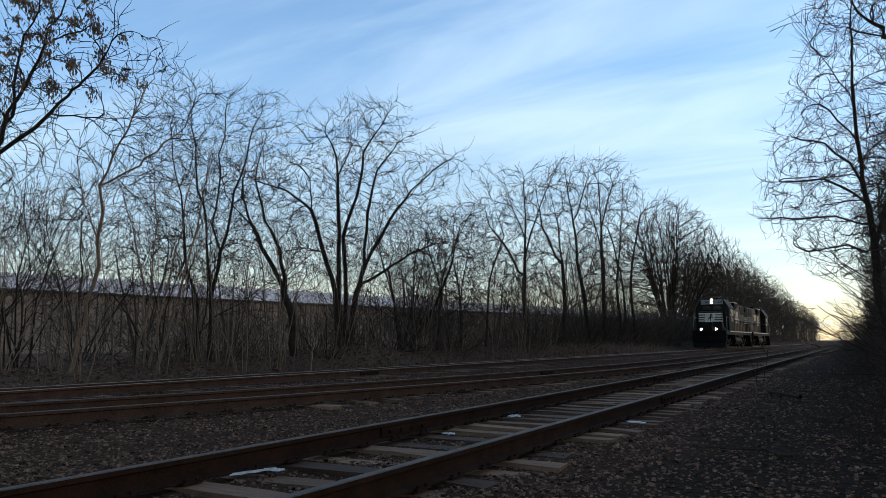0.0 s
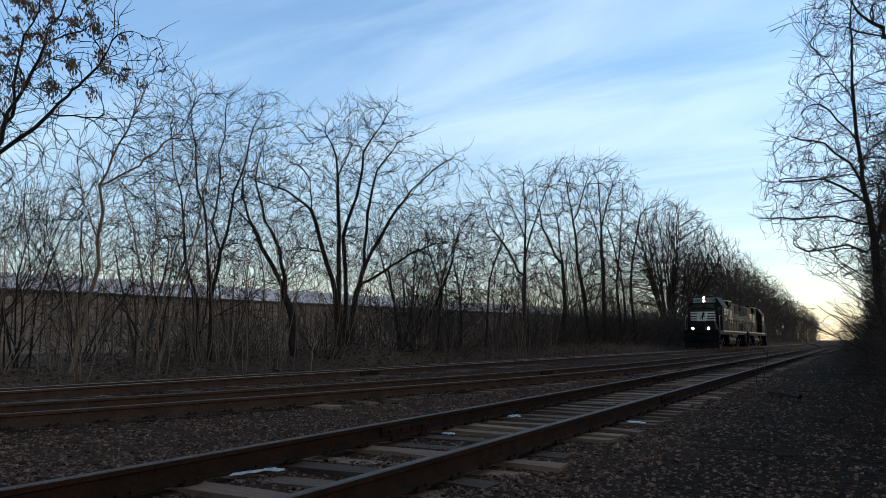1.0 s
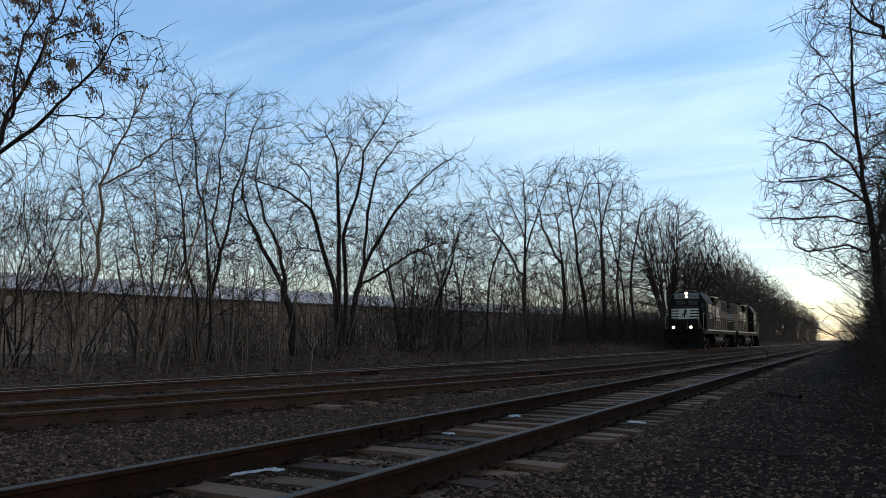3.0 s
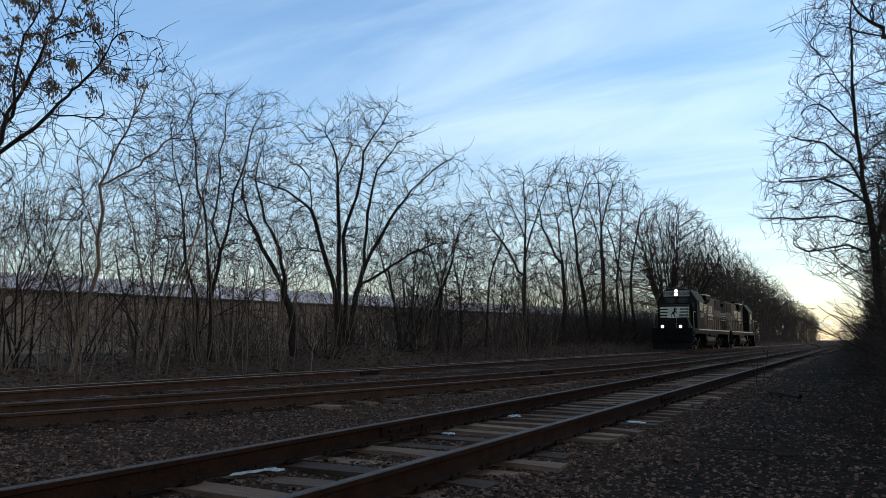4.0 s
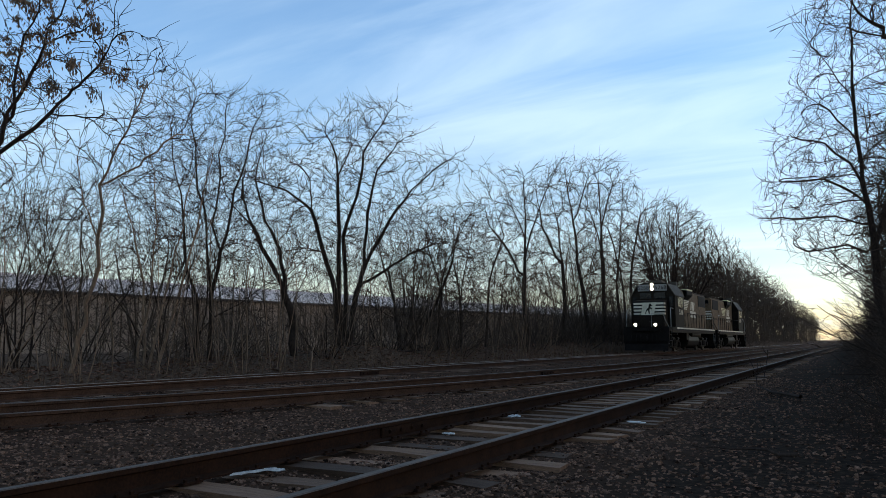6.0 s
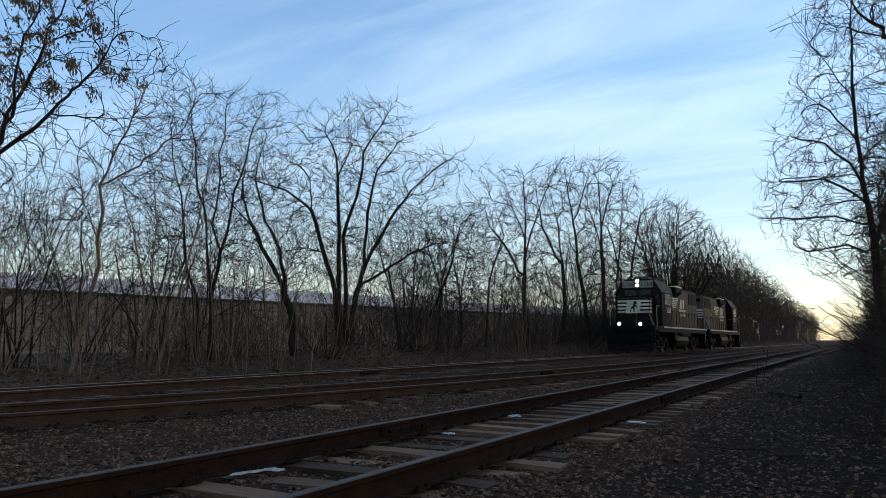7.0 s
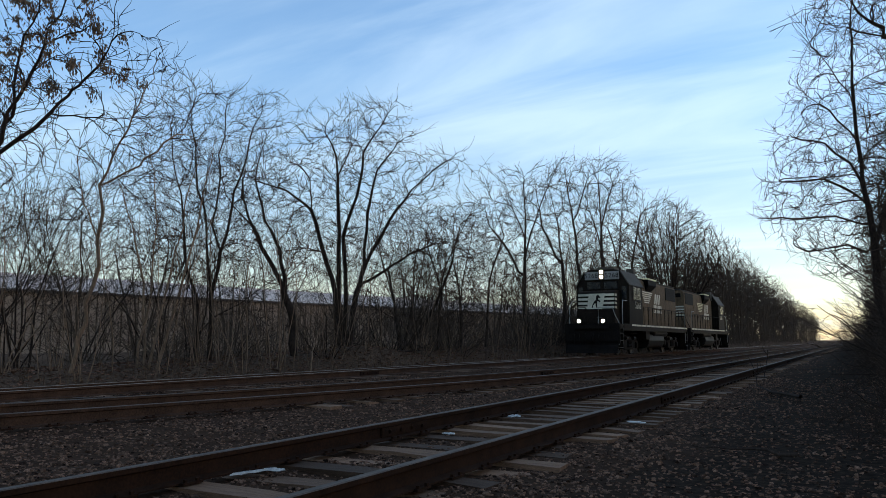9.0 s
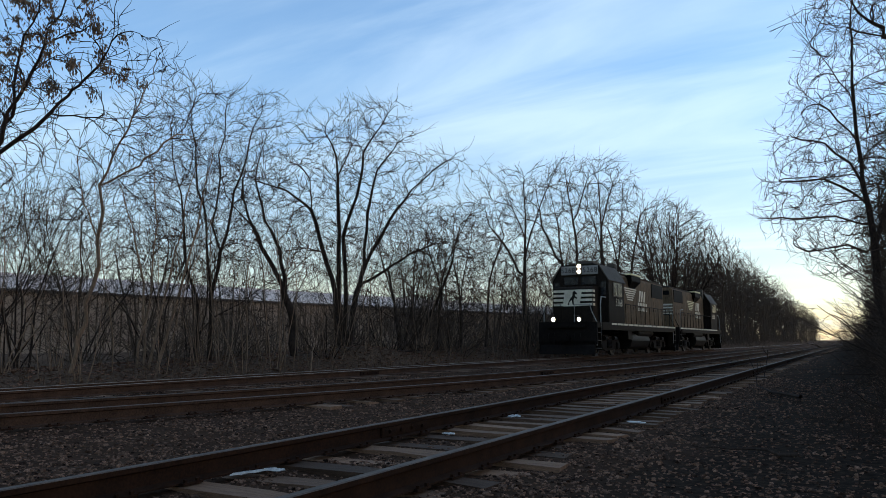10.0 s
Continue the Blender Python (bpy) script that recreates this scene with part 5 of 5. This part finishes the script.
    board = part("number_board", box(-0.98, 0.98, 1.90, 2.0, 4.17, 4.62, 0.02), M_BOARD, cab, "pale number board panel with black digits")
    for x in (-0.60, 0.58):
        lettering("5268", 0.36, Matrix.Translation((x, 1.893, 4.39)) @ Euler((radians(90), 0, 0)).to_matrix().to_4x4(), M_UNDER, board)
    hl = part("headlight", box(-0.17, 0.17, 1.86, 1.9, 4.17, 4.76, 0.02), M_DUSTY, cab)
    for z in (4.32, 4.60):
        part("lens", shifted(lathe([(0.0, 0.1), (-0.02, 0.085)], "y", 16), 0, 1.855, z), M_LAMP if lights else M_GLASS, hl, "glowing lamp lens" if lights else "")
    part("roof_box", box(-0.45, 0.5, 2.6, 3.7, 4.74, 4.95, 0.04), M_DUSTY, cab, "grey roof cooling unit")
    part("horn", lathe([(2.0, 0.09), (2.15, 0.05), (2.5, 0.03)], "y", 10), M_DUSTY, cab).matrix_basis = pose(-0.65, 0.4, 4.84)
    for s in (-1, 1):
        part("equipment_box", box(min(s * 0.55, s * 0.98), max(s * 0.55, s * 0.98), 4.86, 5.4, 4.2, 4.98, 0.03), M_DUSTY, loco, "grey upright box behind the cab")
    part("exhaust_stack", box(-0.22, 0.22, 4.95, 5.25, 4.55, 5.0, 0.03), M_UNDER, loco)
    # long hood
    hp = [(-0.92, 1.7), (0.92, 1.7), (0.92, 4.36), (0.78, 4.52), (-0.78, 4.52), (-0.92, 4.36)]
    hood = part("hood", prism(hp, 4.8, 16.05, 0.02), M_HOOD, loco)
    for s in (-1, 1):
        for k in range(18):
            y = 5.15 + 0.585 * k
            z1 = 3.55 if y < 12.6 else 3.25
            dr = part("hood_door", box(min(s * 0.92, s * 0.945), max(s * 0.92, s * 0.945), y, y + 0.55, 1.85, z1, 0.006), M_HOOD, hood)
            part("latch", box(min(s * 0.945, s * 0.97), max(s * 0.945, s * 0.97), y + 0.46, y + 0.5, 2.6, 2.75), M_DUSTY, dr)
        part("radiator_grille", box(min(s * 0.92, s * 0.96), max(s * 0.92, s * 0.96), 12.9, 15.75, 3.5, 4.36, 0.01), M_GRILLE, hood, "dark mesh radiator intake")
        bl = [(s * 0.9, 3.78), (s * 1.2, 4.18), (s * 1.2, 4.5), (s * 0.7, 4.56)]
        bp = prism(bl, 7.4, 9.4, 0.02)
        for v in bp.verts:
            if v.co.z < 4.0:
                v.co.y += 0.4 if v.co.y < 8.4 else -0.4
        bl_ob = part("air_intake", bp, M_GRILLE, hood, "flared dark air intake with pale top edge")
        part("edge_strip", box(min(s * 0.75, s * 1.21), max(s * 0.75, s * 1.21), 7.38, 9.42, 4.52, 4.60, 0.01), M_GOLD, bl_ob, "faded gold top edge")
        part("hood_edge", box(min(s * 0.78, s * 0.9), max(s * 0.78, s * 0.9), 5.0, 16.0, 4.50, 4.55, 0.01), M_DUSTY, hood)
        # painted mark: tapering stripes and two angular shapes
        def along(a, b):
            return (a, b) if s > 0 else (18.05 - b, 18.05 - a)
        for k in range(6):
            z = 3.72 - 0.125 * k
            a, b = along(6.7 + 0.13 * k, 9.3 - 0.16 * k)
            part("side_stripe", box(min(s * 0.946, s * 0.952), max(s * 0.946, s * 0.952), a, b, z, z + 0.07), M_WHITE if lights else M_GOLD, hood, "white tapering painted stripe" if lights else "gold tapering painted stripe")
        for a in (9.75, 10.25, 10.8):
            sh = [(q if s > 0 else 18.05 - q, z) for q, z in ((a, 3.1), (a + 0.3, 3.1), (a + 0.55, 3.75), (a + 0.25, 3.75))]
            part("side_mark", prism_x(sh, min(s * 0.946, s * 0.953), max(s * 0.946, s * 0.953)), M_WHITE, hood, "plain white slanted painted shape")
        for r in range(2):
            for k in range(6):
                y0, y1 = along(9.6 + 0.36 * k, 9.85 + 0.36 * k)
                part("writing_bar", box(min(s * 0.946, s * 0.952), max(s * 0.946, s * 0.952), y0, y1, 2.55 + 0.3 * r, 2.74 + 0.3 * r), M_WHITE, hood)
        # walkway rail
        top = []
        y = 5.0
        while y < 16.3:
            part("stanchion", rod([(s * 1.5, y, 1.45), (s * 1.5, y, 2.74)], 0.02), M_UNDER, loco)
            top.append((s * 1.5, y, 2.74))
            y += 1.02
        part("handrail", rod(top, 0.02), M_UNDER, loco)
    for k in range(4):
        z = 2.62 + 0.21 * k
        for (x0, x1) in ((-0.9, -0.25), (0.25, 0.9)) if k < 3 else ((-0.9, 0.9),):
            part("end_stripe", box(x0, x1, 16.052, 16.06, z, z + 0.115), M_WHITE, hood, "white painted stripe")
    part("end_door", box(-0.2, 0.2, 16.05, 16.08, 1.8, 3.3, 0.01), M_BLACK, hood)
    part("end_number_board", box(-0.7, 0.7, 16.05, 16.14, 4.0, 4.3, 0.02), M_GRILLE, hood)
    for y in (6.3, 11.6, 13.6, 15.0):
        part("roof_fan", shifted(lathe([(4.5, 0.6), (4.62, 0.6), (4.66, 0.5)], "z", 20), 0, y, 0), M_UNDER, hood)
    return loco, sets


HEAD = math.degrees(-0.012)
SPEED = 3.744


def train_pose(t, back, flip=False):
    y = 35.416 + SPEED * (10 - t) + back
    return pose(train_x(y), y, 0, 0, 0, HEAD + (180 if flip else 0))


lead, lead_sets = locomotive("black diesel locomotive with white stripes and lit headlights", True)
second, second_sets = locomotive("black diesel locomotive coupled behind with its cab trailing", False)


def motions():
    times = [i * 0.5 for i in range(21)]
    walk(lead, [(t, train_pose(t, 0)) for t in times])
    walk(second, [(t, train_pose(t, 18.03 + 16.9, True)) for t in times])
    for sets, way in ((lead_sets, 1), (second_sets, -1)):
        for k, ws in enumerate(sets):
            y = ws.matrix_basis.translation.y
            walk(ws, [(i * 0.2, pose(0, y, 0.508) @ Matrix.Rotation(way * (i * 0.2 * SPEED / 0.508 + 0.4 * k), 4, "X")) for i in range(51)])


motions()
